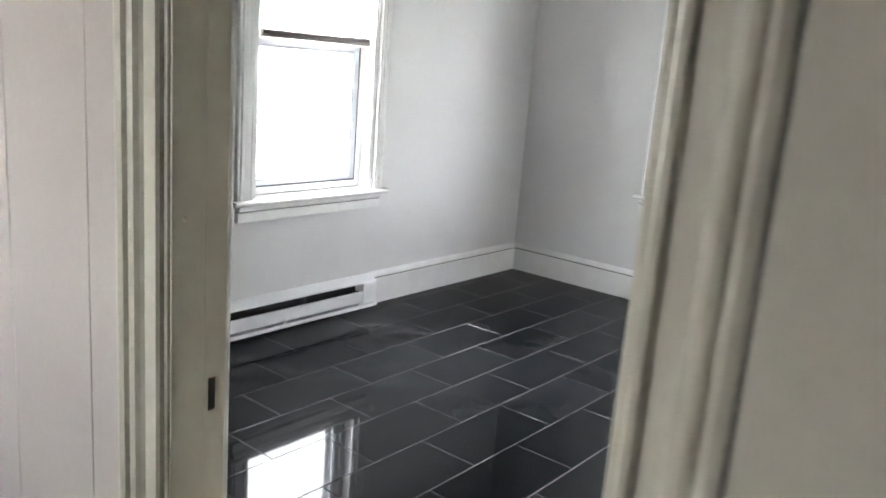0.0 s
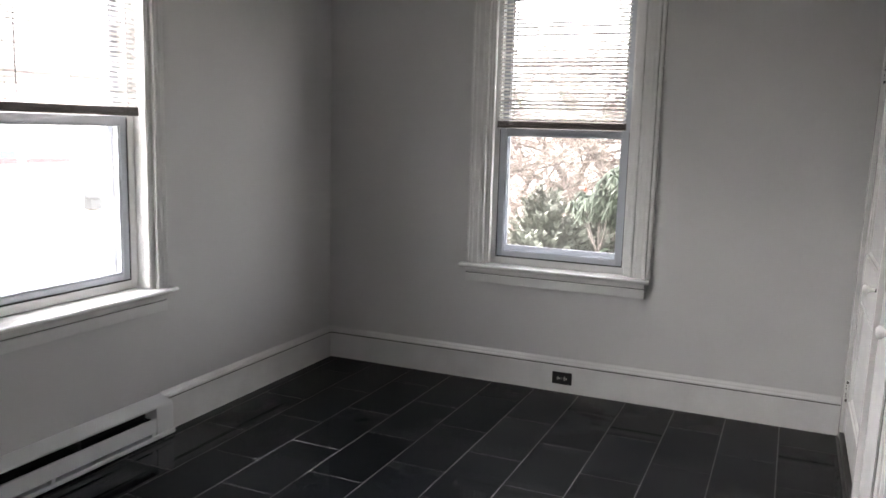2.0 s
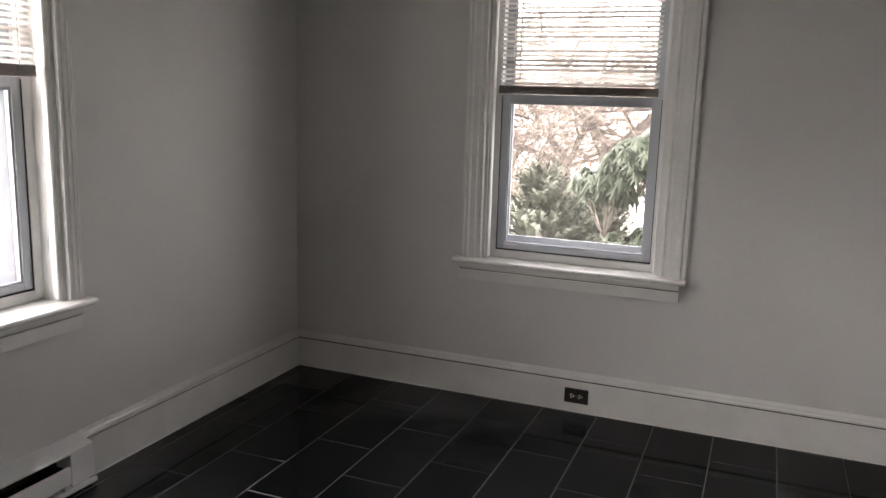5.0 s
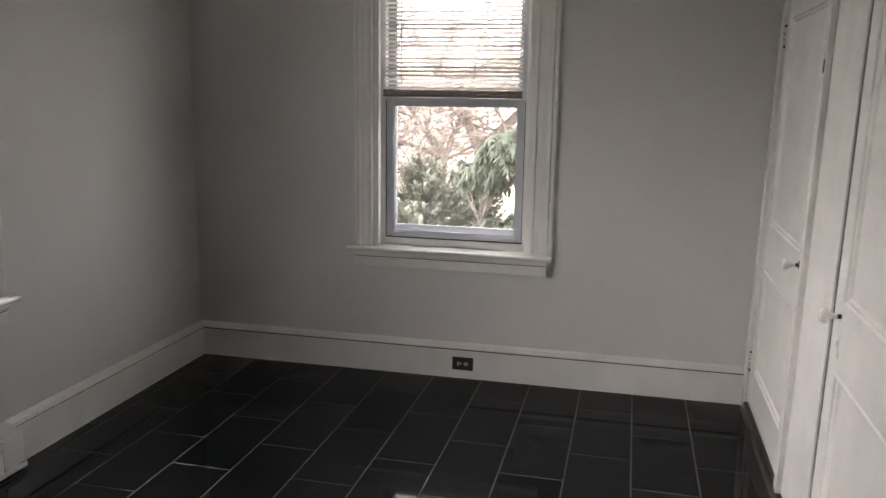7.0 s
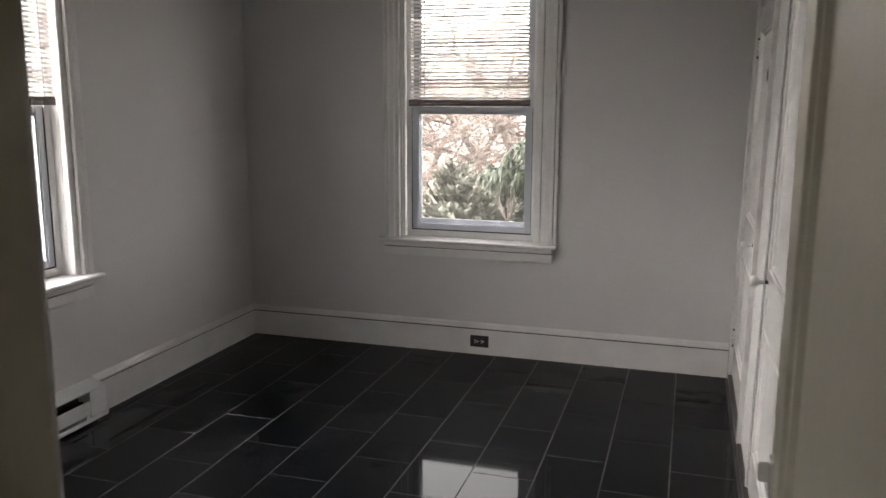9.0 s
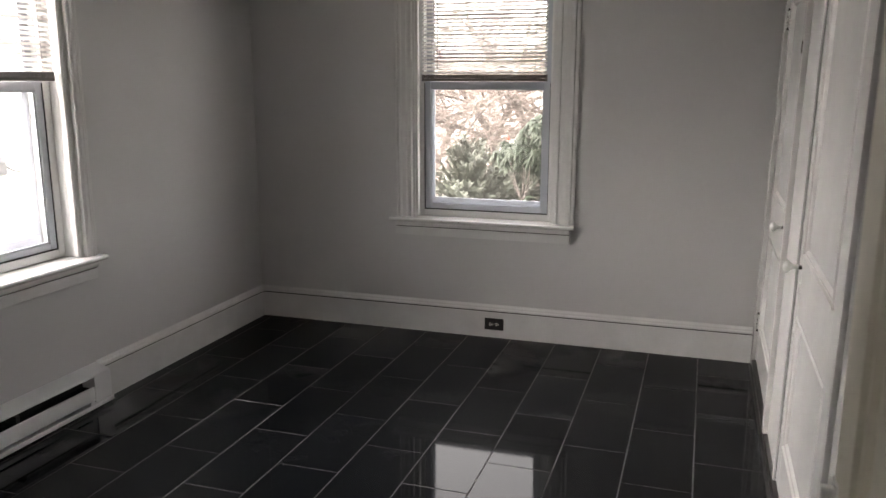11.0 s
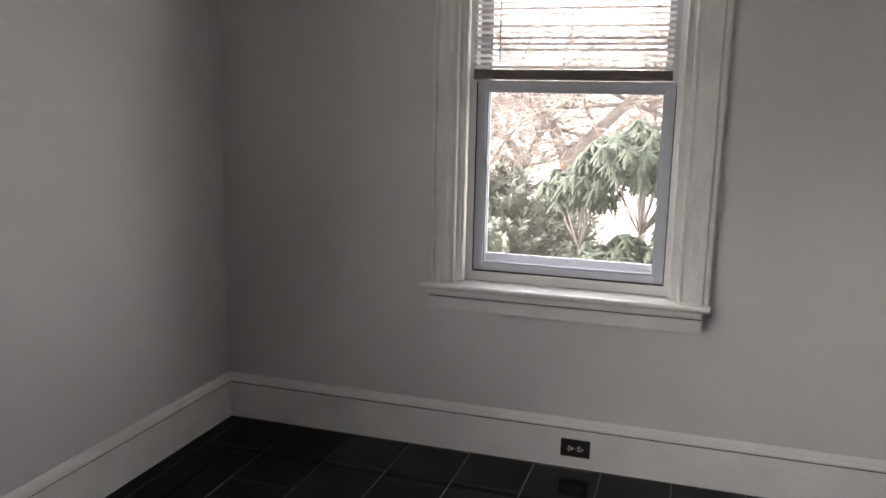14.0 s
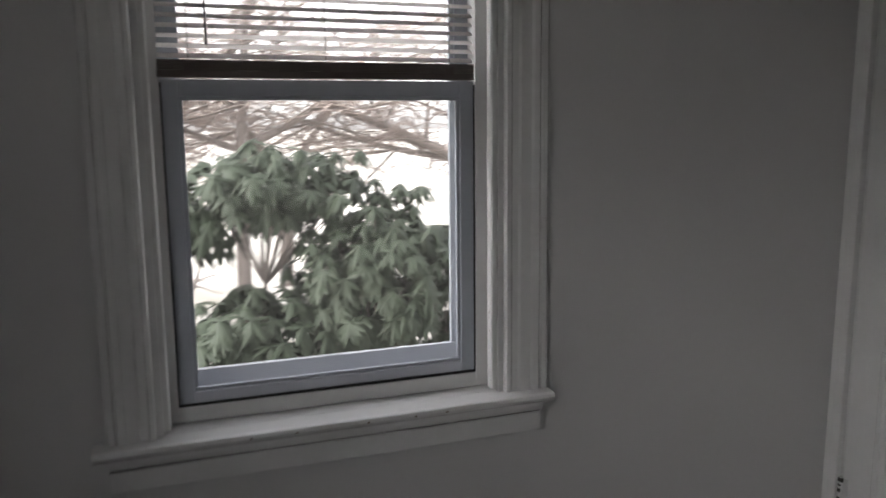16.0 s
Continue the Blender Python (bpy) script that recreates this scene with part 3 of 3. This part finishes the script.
for sx in (-0.0195, 0.0195):
    bm = lathe([(0.0150, 0), (0.0150, 0.0015), (0.0135, 0.003)], "-y", (sx, -0.0045, 0), 20)
    r = part("receptacle", bm, BLACK, outlet)
    bm = bmesh.new()
    for dx, dz, a, b in ((-0.004, 0.0060, 0.0052, 0.0024), (-0.004, -0.0060, 0.0046, 0.0024), (0.0072, 0.0, 0.0034, 0.0036)):
        box(bm, sx + dx - a, sx + dx + a, -0.0085, -0.0070, dz - b, dz + b, bevel=0.0004)
    part("contacts", bm, IVORY, r, "pale worn slots")
part("screw", lathe([(0.003, 0), (0.003, 0.001), (0.001, 0.002)], "-y", (0, -0.005, 0), 10), STEEL, outlet)

# ---------------------------------------------------------------- worn paint
def paint_chips(parent, mat, along, out, start, span, count, size, seed, label):
    """Small ragged flakes along an edge, lying just proud of the paint. along, out: unit vectors."""
    rng = random.Random(seed)
    u, o = Vector(along), Vector(out)
    w = o.cross(u)
    for k in range(count):
        bm = bmesh.new()
        mid = Vector(start) + u * (span * (k + rng.uniform(0.1, 0.9)) / count)
        n = rng.randint(6, 8)
        rim = [(math.cos(2 * math.pi * i / n) * size * rng.uniform(0.7, 2.0), math.sin(2 * math.pi * i / n) * size * rng.uniform(0.3, 0.7)) for i in range(n)]
        low = [bm.verts.new(mid + u * p + w * q) for p, q in rim]
        top = [bm.verts.new(mid + u * p * 0.85 + w * q * 0.85 + o * 0.0006) for p, q in rim]
        for i in range(n):
            bm.faces.new((low[i], low[(i + 1) % n], top[(i + 1) % n], top[i]))
        bm.faces.new(top)
        bmesh.ops.recalc_face_normals(bm, faces=bm.faces[:])
        part("paint_chip", bm, mat, parent, label)


BARE = material("bare weathered wood", (0.23, 0.17, 0.12), 0.75, vary=0.2, scale=40, bump=0.2)
paint_chips(window_1, BARE, (1, 0, 0), (0, -1, 0), (-0.30, -0.0622, SILL + 0.011), 0.62, 5, 0.0035, 5, "bare wood where paint has chipped")
paint_chips(window_1, BARE, (0, 0, 1), (-1, 0, 0), (HALF - 0.0322, 0.018, SILL + 0.07), 0.22, 3, 0.0022, 6, "bare wood where paint has chipped")
paint_chips(closet_2, RUST, (0, 0, 1), (0, -1, 0), (0.012, -0.0003, 0.62), 0.16, 4, 0.0028, 8, "dark chips beside the keyhole")

# ---------------------------------------------------------------- baseboard heater
heater = thing("baseboard_heater", "long white enamelled electric baseboard heater under the window", "heater", at=pose(WX, 0, 0))
L0, L1 = HEAT0, HEAT1
part("back_plate", block(0.0, 0.004, L1, L0, 0.012, 0.188), ENAMEL, heater)
top = [(0.0, 0.183), (0.0, 0.190), (0.012, 0.190), (0.074, 0.169), (0.080, 0.165), (0.080, 0.159), (0.0775, 0.159), (0.072, 0.164), (0.010, 0.184)]
part("top_cover", prism(top, (0, L0 - 0.001, 0), (0, L1 + 0.001, 0), (1, 0, 0)), ENAMEL, heater)
front = [(0.076, 0.046), (0.080, 0.048), (0.080, 0.111), (0.077, 0.113), (0.070, 0.113), (0.070, 0.111), (0.0765, 0.110), (0.0765, 0.050)]
part("front_panel", prism(front, (0, L0 - 0.108, 0), (0, L1 + 0.108, 0), (1, 0, 0)), ENAMEL, heater)
lower = [(0.0, 0.004), (0.0, 0.008), (0.080, 0.010), (0.086, 0.014), (0.086, 0.032), (0.082, 0.034), (0.080, 0.016), (0.0, 0.013)]
part("bottom_rail", prism(lower, (0, L0 + 0.006, 0), (0, L1 - 0.001, 0), (1, 0, 0)), ENAMEL, heater)
for a, b in ((L0 - 0.106, L0), (L1, L1 + 0.106)):
    part("end_cap", block(0.004, 0.0815, a, b, 0.036, 0.1585, bevel=0.003), ENAMEL, heater)
bm = bmesh.new()
box(bm, 0.010, 0.016, L1 + 0.11, L0 - 0.11, 0.018, 0.160)
part("reflector", bm, FINS, heater, "dark inner reflector")
bm = bmesh.new()
for i in range(100):
    y = L1 + 0.12 + (L0 - L1 - 0.24) * i / 99
    box(bm, 0.020, 0.062, y - 0.0006, y + 0.0006, 0.050, 0.110)
part("fin_element", bm, FINS, heater, "dark metal heating fins")
part("bracket", block(0.016, 0.070, -2.05, -2.03, 0.112, 0.145, bevel=0.002), BLACK, heater)
for k in range(3):
    y = L0 - 0.13 - k * 0.55
    part("bracket", block(0.05, 0.0845, y - 0.012, y + 0.012, 0.032, 0.050, bevel=0.002), ENAMEL, heater)

# ---------------------------------------------------------------- outdoors
ground = structure("ground", bmesh.new(), GROUND, "pale winter lawn and drive", "ground")
gb = bmesh.new()
bmesh.ops.create_grid(gb, x_segments=60, y_segments=60, size=400)
for v in gb.verts:
    r = max(abs(v.co.x), abs(v.co.y))
    v.co.z = -0.55 + (0.25 * noise.noise(v.co * 0.05) if r > 12 else 0)
gb.to_mesh(ground.data)
gb.free()


def tube(bm, a, b, ra, rb, sides=5):
    d = (b - a)
    if d.length < 1e-5:
        return
    q = d.to_track_quat("Z", "Y")
    rings = []
    for p, r in ((a, ra), (b, rb)):
        rings.append([bm.verts.new(p + q @ Vector((r * math.cos(2 * math.pi * i / sides), r * math.sin(2 * math.pi * i / sides), 0))) for i in range(sides)])
    for i in range(sides):
        bm.faces.new((rings[0][i], rings[0][(i + 1) % sides], rings[1][(i + 1) % sides], rings[1][i])).smooth = True


def bare_tree(x, y, height, radius, lean, limbs, seed):
    """A low-forking tree: a leaning trunk, crooked limbs and a net of fine twigs. limbs: direction, length, radius."""
    rng = random.Random(seed)
    t = thing("bare_tree", "leafless grey brown tree with many fine twigs", "tree", "bare trees", at=pose(x, y, -0.55))
    thick, thin = bmesh.new(), bmesh.new()

    def grow(p, d, length, r, level):
        steps = (9, 6, 4, 3)[level]
        q = p
        for i in range(steps):
            bend = Vector((rng.uniform(-1, 1), rng.uniform(-1, 1), rng.uniform(-0.7, 0.8)))
            d = (d + bend * (0.12, 0.16, 0.18, 0.20)[level]).normalized()
            n = q + d * (length / steps)
            r2 = max(r * (0.93, 0.86, 0.86, 0.88)[level], 0.0040)
            tube(thick if level < 2 else thin, q, n, r, r2, (8, 5, 3, 3)[level])
            q, r = n, r2
            if level < 3 and i > 0:
                for _ in range((1, 2, 1)[level] + (level == 0 and i % 2)):
                    side = Vector((rng.uniform(-1, 1), rng.uniform(-1, 1), rng.uniform(-0.35, 0.5))).normalized()
                    nd = (d * 0.45 + side).normalized()
                    grow(q, nd, length * rng.uniform(0.36, 0.62), max(r * rng.uniform(0.42, 0.62), 0.0055), level + 1)
    foot, q, r = Vector((0, 0, -0.1)), Vector((0, 0, -0.1)), radius * 1.25
    for k in range(6):
        n = foot + Vector((lean * height * (k + 1) / 6 + rng.uniform(-0.015, 0.015), rng.uniform(-0.02, 0.02), (height + 0.1) * (k + 1) / 6))
        r2 = radius * (1.15 - 0.04 * k)
        tube(thick, q, n, r, r2, 10)
        q, r = n, r2
    for d, length, lr in limbs:
        grow(q - Vector((0, 0, 0.02)), Vector(d).normalized(), length * 0.85, lr, 0)
    part("trunk", thick, BARK, t)
    part("crown", thin, TWIG, t, "fine brown bare twigs")
    return t


bare_tree(0.14, 5.5, 1.32, 0.062, -0.02, [((-0.50, 0.05, 0.60), 2.0, 0.050), ((0.30, -0.1, 0.62), 1.8, 0.042), ((-0.9, -0.3, 0.25), 1.6, 0.030)], 3)
bare_tree(0.66, 5.5, 1.40, 0.085, -0.05, [((-0.30, 0.0, 0.75), 2.1, 0.066), ((0.62, 0.05, 0.52), 2.2, 0.070)], 11)
bare_tree(1.82, 5.7, 1.75, 0.060, 0.02, [((0.15, 0.0, 0.9), 1.9, 0.050), ((0.8, -0.1, 0.28), 2.0, 0.040), ((-0.8, 0.2, 0.30), 1.5, 0.035)], 19)
bare_tree(4.1, 5.9, 1.6, 0.075, 0.0, [((-0.85, -0.1, 0.35), 2.4, 0.060), ((-0.7, 0.1, 0.12), 1.9, 0.040), ((0.3, 0.1, 0.8), 1.9, 0.055)], 27)
bare_tree(-0.95, 6.4, 1.0, 0.060, 0.03, [((0.35, -0.1, 0.62), 2.0, 0.045), ((-0.5, 0.1, 0.62), 2.0, 0.045), ((0.9, -0.2, 0.30), 1.7, 0.030)], 43)
bare_tree(-2.4, 7.4, 1.1, 0.070, 0.0, [((0.5, 0.0, 0.6), 2.2, 0.050), ((-0.4, 0.1, 0.8), 2.2, 0.050)], 51)
bare_tree(0.2, 8.2, 1.2, 0.070, 0.02, [((-0.4, 0.0, 0.62), 2.3, 0.050), ((0.6, 0.1, 0.5), 2.2, 0.050)], 53)
bare_tree(-0.45, 4.7, 0.75, 0.035, 0.0, [((0.3, 0.0, 0.5), 1.5, 0.022), ((-0.7, 0.1, 0.4), 1.6, 0.024), ((0.75, -0.05, 0.22), 1.4, 0.020), ((-0.2, 0.1, 0.7), 1.5, 0.022)], 61)
bare_tree(-1.6, 5.6, 0.8, 0.040, 0.0, [((0.6, 0.0, 0.5), 1.8, 0.024), ((-0.5, 0.1, 0.5), 1.6, 0.024), ((0.85, 0.1, 0.18), 1.8, 0.022)], 67)
bare_tree(1.3, 7.0, 1.0, 0.045, 0.0, [((0.5, 0.0, 0.5), 1.8, 0.030), ((-0.6, 0.1, 0.5), 1.8, 0.030), ((0.1, 0.1, 0.8), 1.8, 0.030)], 71)
bare_tree(2.6, 8.0, 1.3, 0.075, 0.0, [((-0.5, 0.0, 0.6), 2.3, 0.055), ((0.5, 0.1, 0.65), 2.3, 0.055)], 57)


def leaf_mesh(bm, base, d, up, length, width, droop):
    """One long leaf, folded along its rib and hanging at its tip."""
    side = d.cross(up).normalized()
    pts = []
    for f, w, dz in ((0.0, 0.12, 0.0), (0.35, 1.0, -0.05), (0.7, 0.8, -0.22), (1.0, 0.05, -0.45)):
        c = base + d * (length * f) + Vector((0, 0, dz * length * droop))
        pts.append([bm.verts.new(c - side * width * w * 0.5 - up * 0.004 * w), bm.verts.new(c + up * 0.003), bm.verts.new(c + side * width * w * 0.5 - up * 0.004 * w)])
    for a, b in zip(pts, pts[1:]):
        for i in (0, 1):
            bm.faces.new((a[i], a[i + 1], b[i + 1], b[i])).smooth = True


def rhododendron(x, y, seed, crowns):
    """Stems and whorls of hanging leaves. crowns: x, y from the foot, height over the floor, three radii, number of whorls."""
    rng = random.Random(seed)
    s = thing("rhododendron", "rhododendron shrub with drooping dark green leaves", "shrub", "shrubs outside the window", at=pose(x, y, -0.55))
    stems, crown = bmesh.new(), bmesh.new()
    for cx, cy, cz, rx, ry, rz, whorls in crowns:
        mid = Vector((cx, cy, cz + 0.55))
        foot = Vector((cx * 0.3, cy * 0.3, 0))
        fork = foot.lerp(mid - Vector((0, 0, rz * 0.7)), 0.75) + Vector((rng.uniform(-0.06, 0.06), rng.uniform(-0.06, 0.06), 0))
        tube(stems, foot, fork, 0.013, 0.008, 6)
        for k in range(whorls):
            v = Vector((rng.gauss(0, 1), rng.gauss(0, 1), rng.gauss(0, 1))).normalized() * (rng.uniform(0.25, 1.0) ** 0.5)
            bumpy = 1 + 0.35 * noise.noise(v * 2.3 + Vector((seed, cx, cz)))
            p = mid + Vector((v.x * rx, v.y * ry, v.z * rz)) * bumpy
            if k % 6 == 0:
                tube(stems, fork, fork.lerp(p, 0.5) + Vector((0, 0, -0.03)), 0.005, 0.004, 4)
                tube(stems, fork.lerp(p, 0.5) + Vector((0, 0, -0.03)), p, 0.004, 0.002, 4)
            out = (Vector((v.x, v.y, v.z * 0.6)) + Vector((0, 0, 0.75))).normalized()
            q = out.to_track_quat("Z", "Y")
            n = rng.randint(8, 13)
            for i in range(n):
                b = 2 * math.pi * i / n + rng.uniform(-0.35, 0.35)
                d = (q @ Vector((math.cos(b), math.sin(b), rng.uniform(-0.1, 0.45)))).normalized()
                d.z -= rng.uniform(0.15, 1.2)
                d.normalize()
                leaf_mesh(crown, p, d, (out + Vector((0, 0, 0.4))).normalized(), rng.uniform(0.065, 0.110), rng.uniform(0.022, 0.035), rng.uniform(0.3, 1.2))
    part("stems", stems, BARK, s)
    part("leaves", crown, LEAF, s, "long drooping green leaves")
    return s


rhododendron(1.45, 2.35, 7, [(0.18, 0.0, 1.10, 0.52, 0.30, 0.20, 200), (-0.26, 0.05, 0.90, 0.26, 0.24, 0.14, 75), (0.08, -0.1, 0.36, 0.44, 0.30, 0.24, 150)])
rhododendron(2.25, 2.25, 8, [(-0.08, 0.0, 0.66, 0.46, 0.40, 0.46, 330), (0.42, 0.1, 0.50, 0.36, 0.36, 0.40, 140), (-0.25, 0.1, 0.25, 0.4, 0.3, 0.25, 110)])
rhododendron(3.3, 2.6, 9, [(0.0, 0.0, 0.62, 0.50, 0.40, 0.50, 190)])


def evergreen(x, y, radius, height, seed):
    rng = random.Random(seed)
    s = thing("evergreen_shrub", "low dark green needled shrub", "shrub", "shrubs outside the window", at=pose(x, y, -0.55))
    wood, crown = bmesh.new(), bmesh.new()
    for k in range(330):
        a = rng.uniform(0, 2 * math.pi)
        e = rng.uniform(0.05, 1.45)
        reach = rng.uniform(0.7, 1.0)
        tip = Vector((math.cos(a) * radius * math.cos(e) * reach, math.sin(a) * radius * math.cos(e) * reach, height * (0.12 + 0.88 * math.sin(e)) * rng.uniform(0.8, 1.0)))
        root = Vector((tip.x * 0.2, tip.y * 0.2, tip.z * rng.uniform(0.62, 0.9)))
        tube(wood, root, tip, 0.005, 0.0015, 4)
        d = (tip - root).normalized()
        for i in range(30):
            p = root.lerp(tip, 0.25 + 0.75 * i / 29)
            for sgn in (-1, 1):
                side = (d.cross(Vector((rng.uniform(-0.6, 0.6), rng.uniform(-0.6, 0.6), 1))).normalized() * sgn + d * 0.7 + Vector((0, 0, rng.uniform(-0.5, 0.3)))).normalized()
                ln = rng.uniform(0.035, 0.075)
                w = side.cross(d).normalized() * rng.uniform(0.005, 0.009)
                v = [crown.verts.new(p - w * 0.4), crown.verts.new(p + w * 0.4), crown.verts.new(p + side * ln * 0.55 + w), crown.verts.new(p + side * ln), crown.verts.new(p + side * ln * 0.55 - w)]
                crown.faces.new(v)
    part("branches", wood, BARK, s)
    part("needles", crown, NEEDLE, s, "dark green needles")


evergreen(0.60, 2.75, 0.66, 1.55, 51)
evergreen(0.80, 3.75, 0.52, 1.40, 52)
bud = tagged(new("bud", mesh_of("bud", lathe([(0.002, 0), (0.014, 0.012), (0.018, 0.03), (0.010, 0.055), (0.002, 0.065)], "z", (0, 0, 0), 10), BUD)), "orange red bud at the tip of a shrub stem", "bud")
bud.matrix_world = pose(1.06, 2.30, 0.99) @ Matrix.Scale(0.6, 4)

# ---------------------------------------------------------------- neighbour's house, seen through the side window
house = thing("house", "white clapboard house with red trim across the yard", "house", at=pose(-15.0, 10.0, -0.55))
part("wall", block(-4.0, 0.0, -6.0, 7.0, 0, 3.0), SIDING, house)
for k in range(20):
    part("clapboard", prism([(0, 0), (0.022, 0), (0.004, 0.146), (0, 0.146)], (0.001, -6.02, 0.05 + k * 0.147), (0.001, 7.02, 0.05 + k * 0.147), (1, 0, 0)), SIDING, house)
part("roof", prism([(-0.5, 3.0), (-0.5, 3.08), (2.4, 4.6), (5.2, 3.08), (5.2, 3.0)], (-4.4, -6.4, 0), (-4.4, 7.4, 0), (1, 0, 0)), ROOF, house)
part("trim_board", block(0.024, 0.06, 0.01, 1.28, 0.91, 1.03), REDPAINT, house, "red painted trim board")
part("trim_board", block(0.024, 0.06, -1.20, -0.28, 0.90, 1.04), REDPAINT, house, "red painted trim board")
part("blue_panel", block(0.024, 0.05, -1.20, -0.33, 1.05, 1.22), BLUEPAINT, house, "faded blue panel")
part("ledge", block(0.024, 0.07, 1.91, 2.66, 0.99, 1.02), CORD, house, "thin grey ledge")

utility_box = thing("utility_box", "small grey domed utility box with a hose on the ground", "utility box", at=pose(-12.1, 9.35, -0.55))
part("body", block(-0.13, 0.13, -0.15, 0.15, 0.0, 0.24, bevel=0.03), BOXGREY, utility_box)
part("cover", lathe([(0.19, 0.24), (0.20, 0.26), (0.17, 0.33), (0.10, 0.38), (0.02, 0.395)], "z", (0, 0, 0), 18), BOXGREY, utility_box, "rounded grey cover")
hose = bmesh.new()
for k in range(10):
    a, b = k / 10, (k + 1) / 10
    tube(hose, Vector((0.05, 0.14 + 0.42 * a, 0.20 * (1 - a) ** 2 + 0.025)), Vector((0.05, 0.14 + 0.42 * b, 0.20 * (1 - b) ** 2 + 0.025)), 0.025, 0.025, 6)
part("hose", hose, BOXGREY, utility_box, "grey hose")

# ---------------------------------------------------------------- tiled floor
PX, PY, GAP = 0.2625, 0.515, 0.0038
floor = structure("floor", block(WX, EX, HY + 0.055, WY, -0.06, -0.0010), GROUT, "black glazed tiles in running bond with grey grout", "floor")
shapes = {}


def tile_mesh(w, h):
    key = (round(w, 3), round(h, 3))
    if key not in shapes:
        bm = bmesh.new()
        b = 0.0012
        lo = [bm.verts.new((x, y, -0.006)) for x, y in ((0, 0), (w, 0), (w, h), (0, h))]
        mid = [bm.verts.new((x, y, -b)) for x, y in ((0, 0), (w, 0), (w, h), (0, h))]
        up = [bm.verts.new((x, y, 0.0)) for x, y in ((b, b), (w - b, b), (w - b, h - b), (b, h - b))]
        for a, c in ((lo, mid), (mid, up)):
            for i in range(4):
                bm.faces.new((a[i], a[(i + 1) % 4], c[(i + 1) % 4], c[i]))
        bm.faces.new(up)
        shapes[key] = mesh_of("tile", bm, TILE)
    return shapes[key]


col = -4
while 0.855 + PX * col < EX:
    x0, x1 = 0.855 + PX * col, 0.855 + PX * (col + 1)
    off = -0.790 if col % 2 else -0.530
    row = -9
    while off + PY * row < WY:
        y0, y1 = off + PY * row, off + PY * (row + 1)
        a, b = max(x0, WX) + GAP / 2, min(x1, EX - 0.02) - GAP / 2
        c, d = max(y0, HY + 0.055) + GAP / 2, min(y1, WY) - GAP / 2
        if b - a > 0.01 and d - c > 0.01:
            t = new("tile", tile_mesh(b - a, d - c))
            t.parent = floor
            t.matrix_local = Matrix.Translation((a, c, random.uniform(-0.00015, 0.00015))) @ Matrix.Rotation(radians(random.uniform(-0.05, 0.05)), 4, "X") @ Matrix.Rotation(radians(random.uniform(-0.06, 0.06)), 4, "Y")
        row += 1
    col += 1
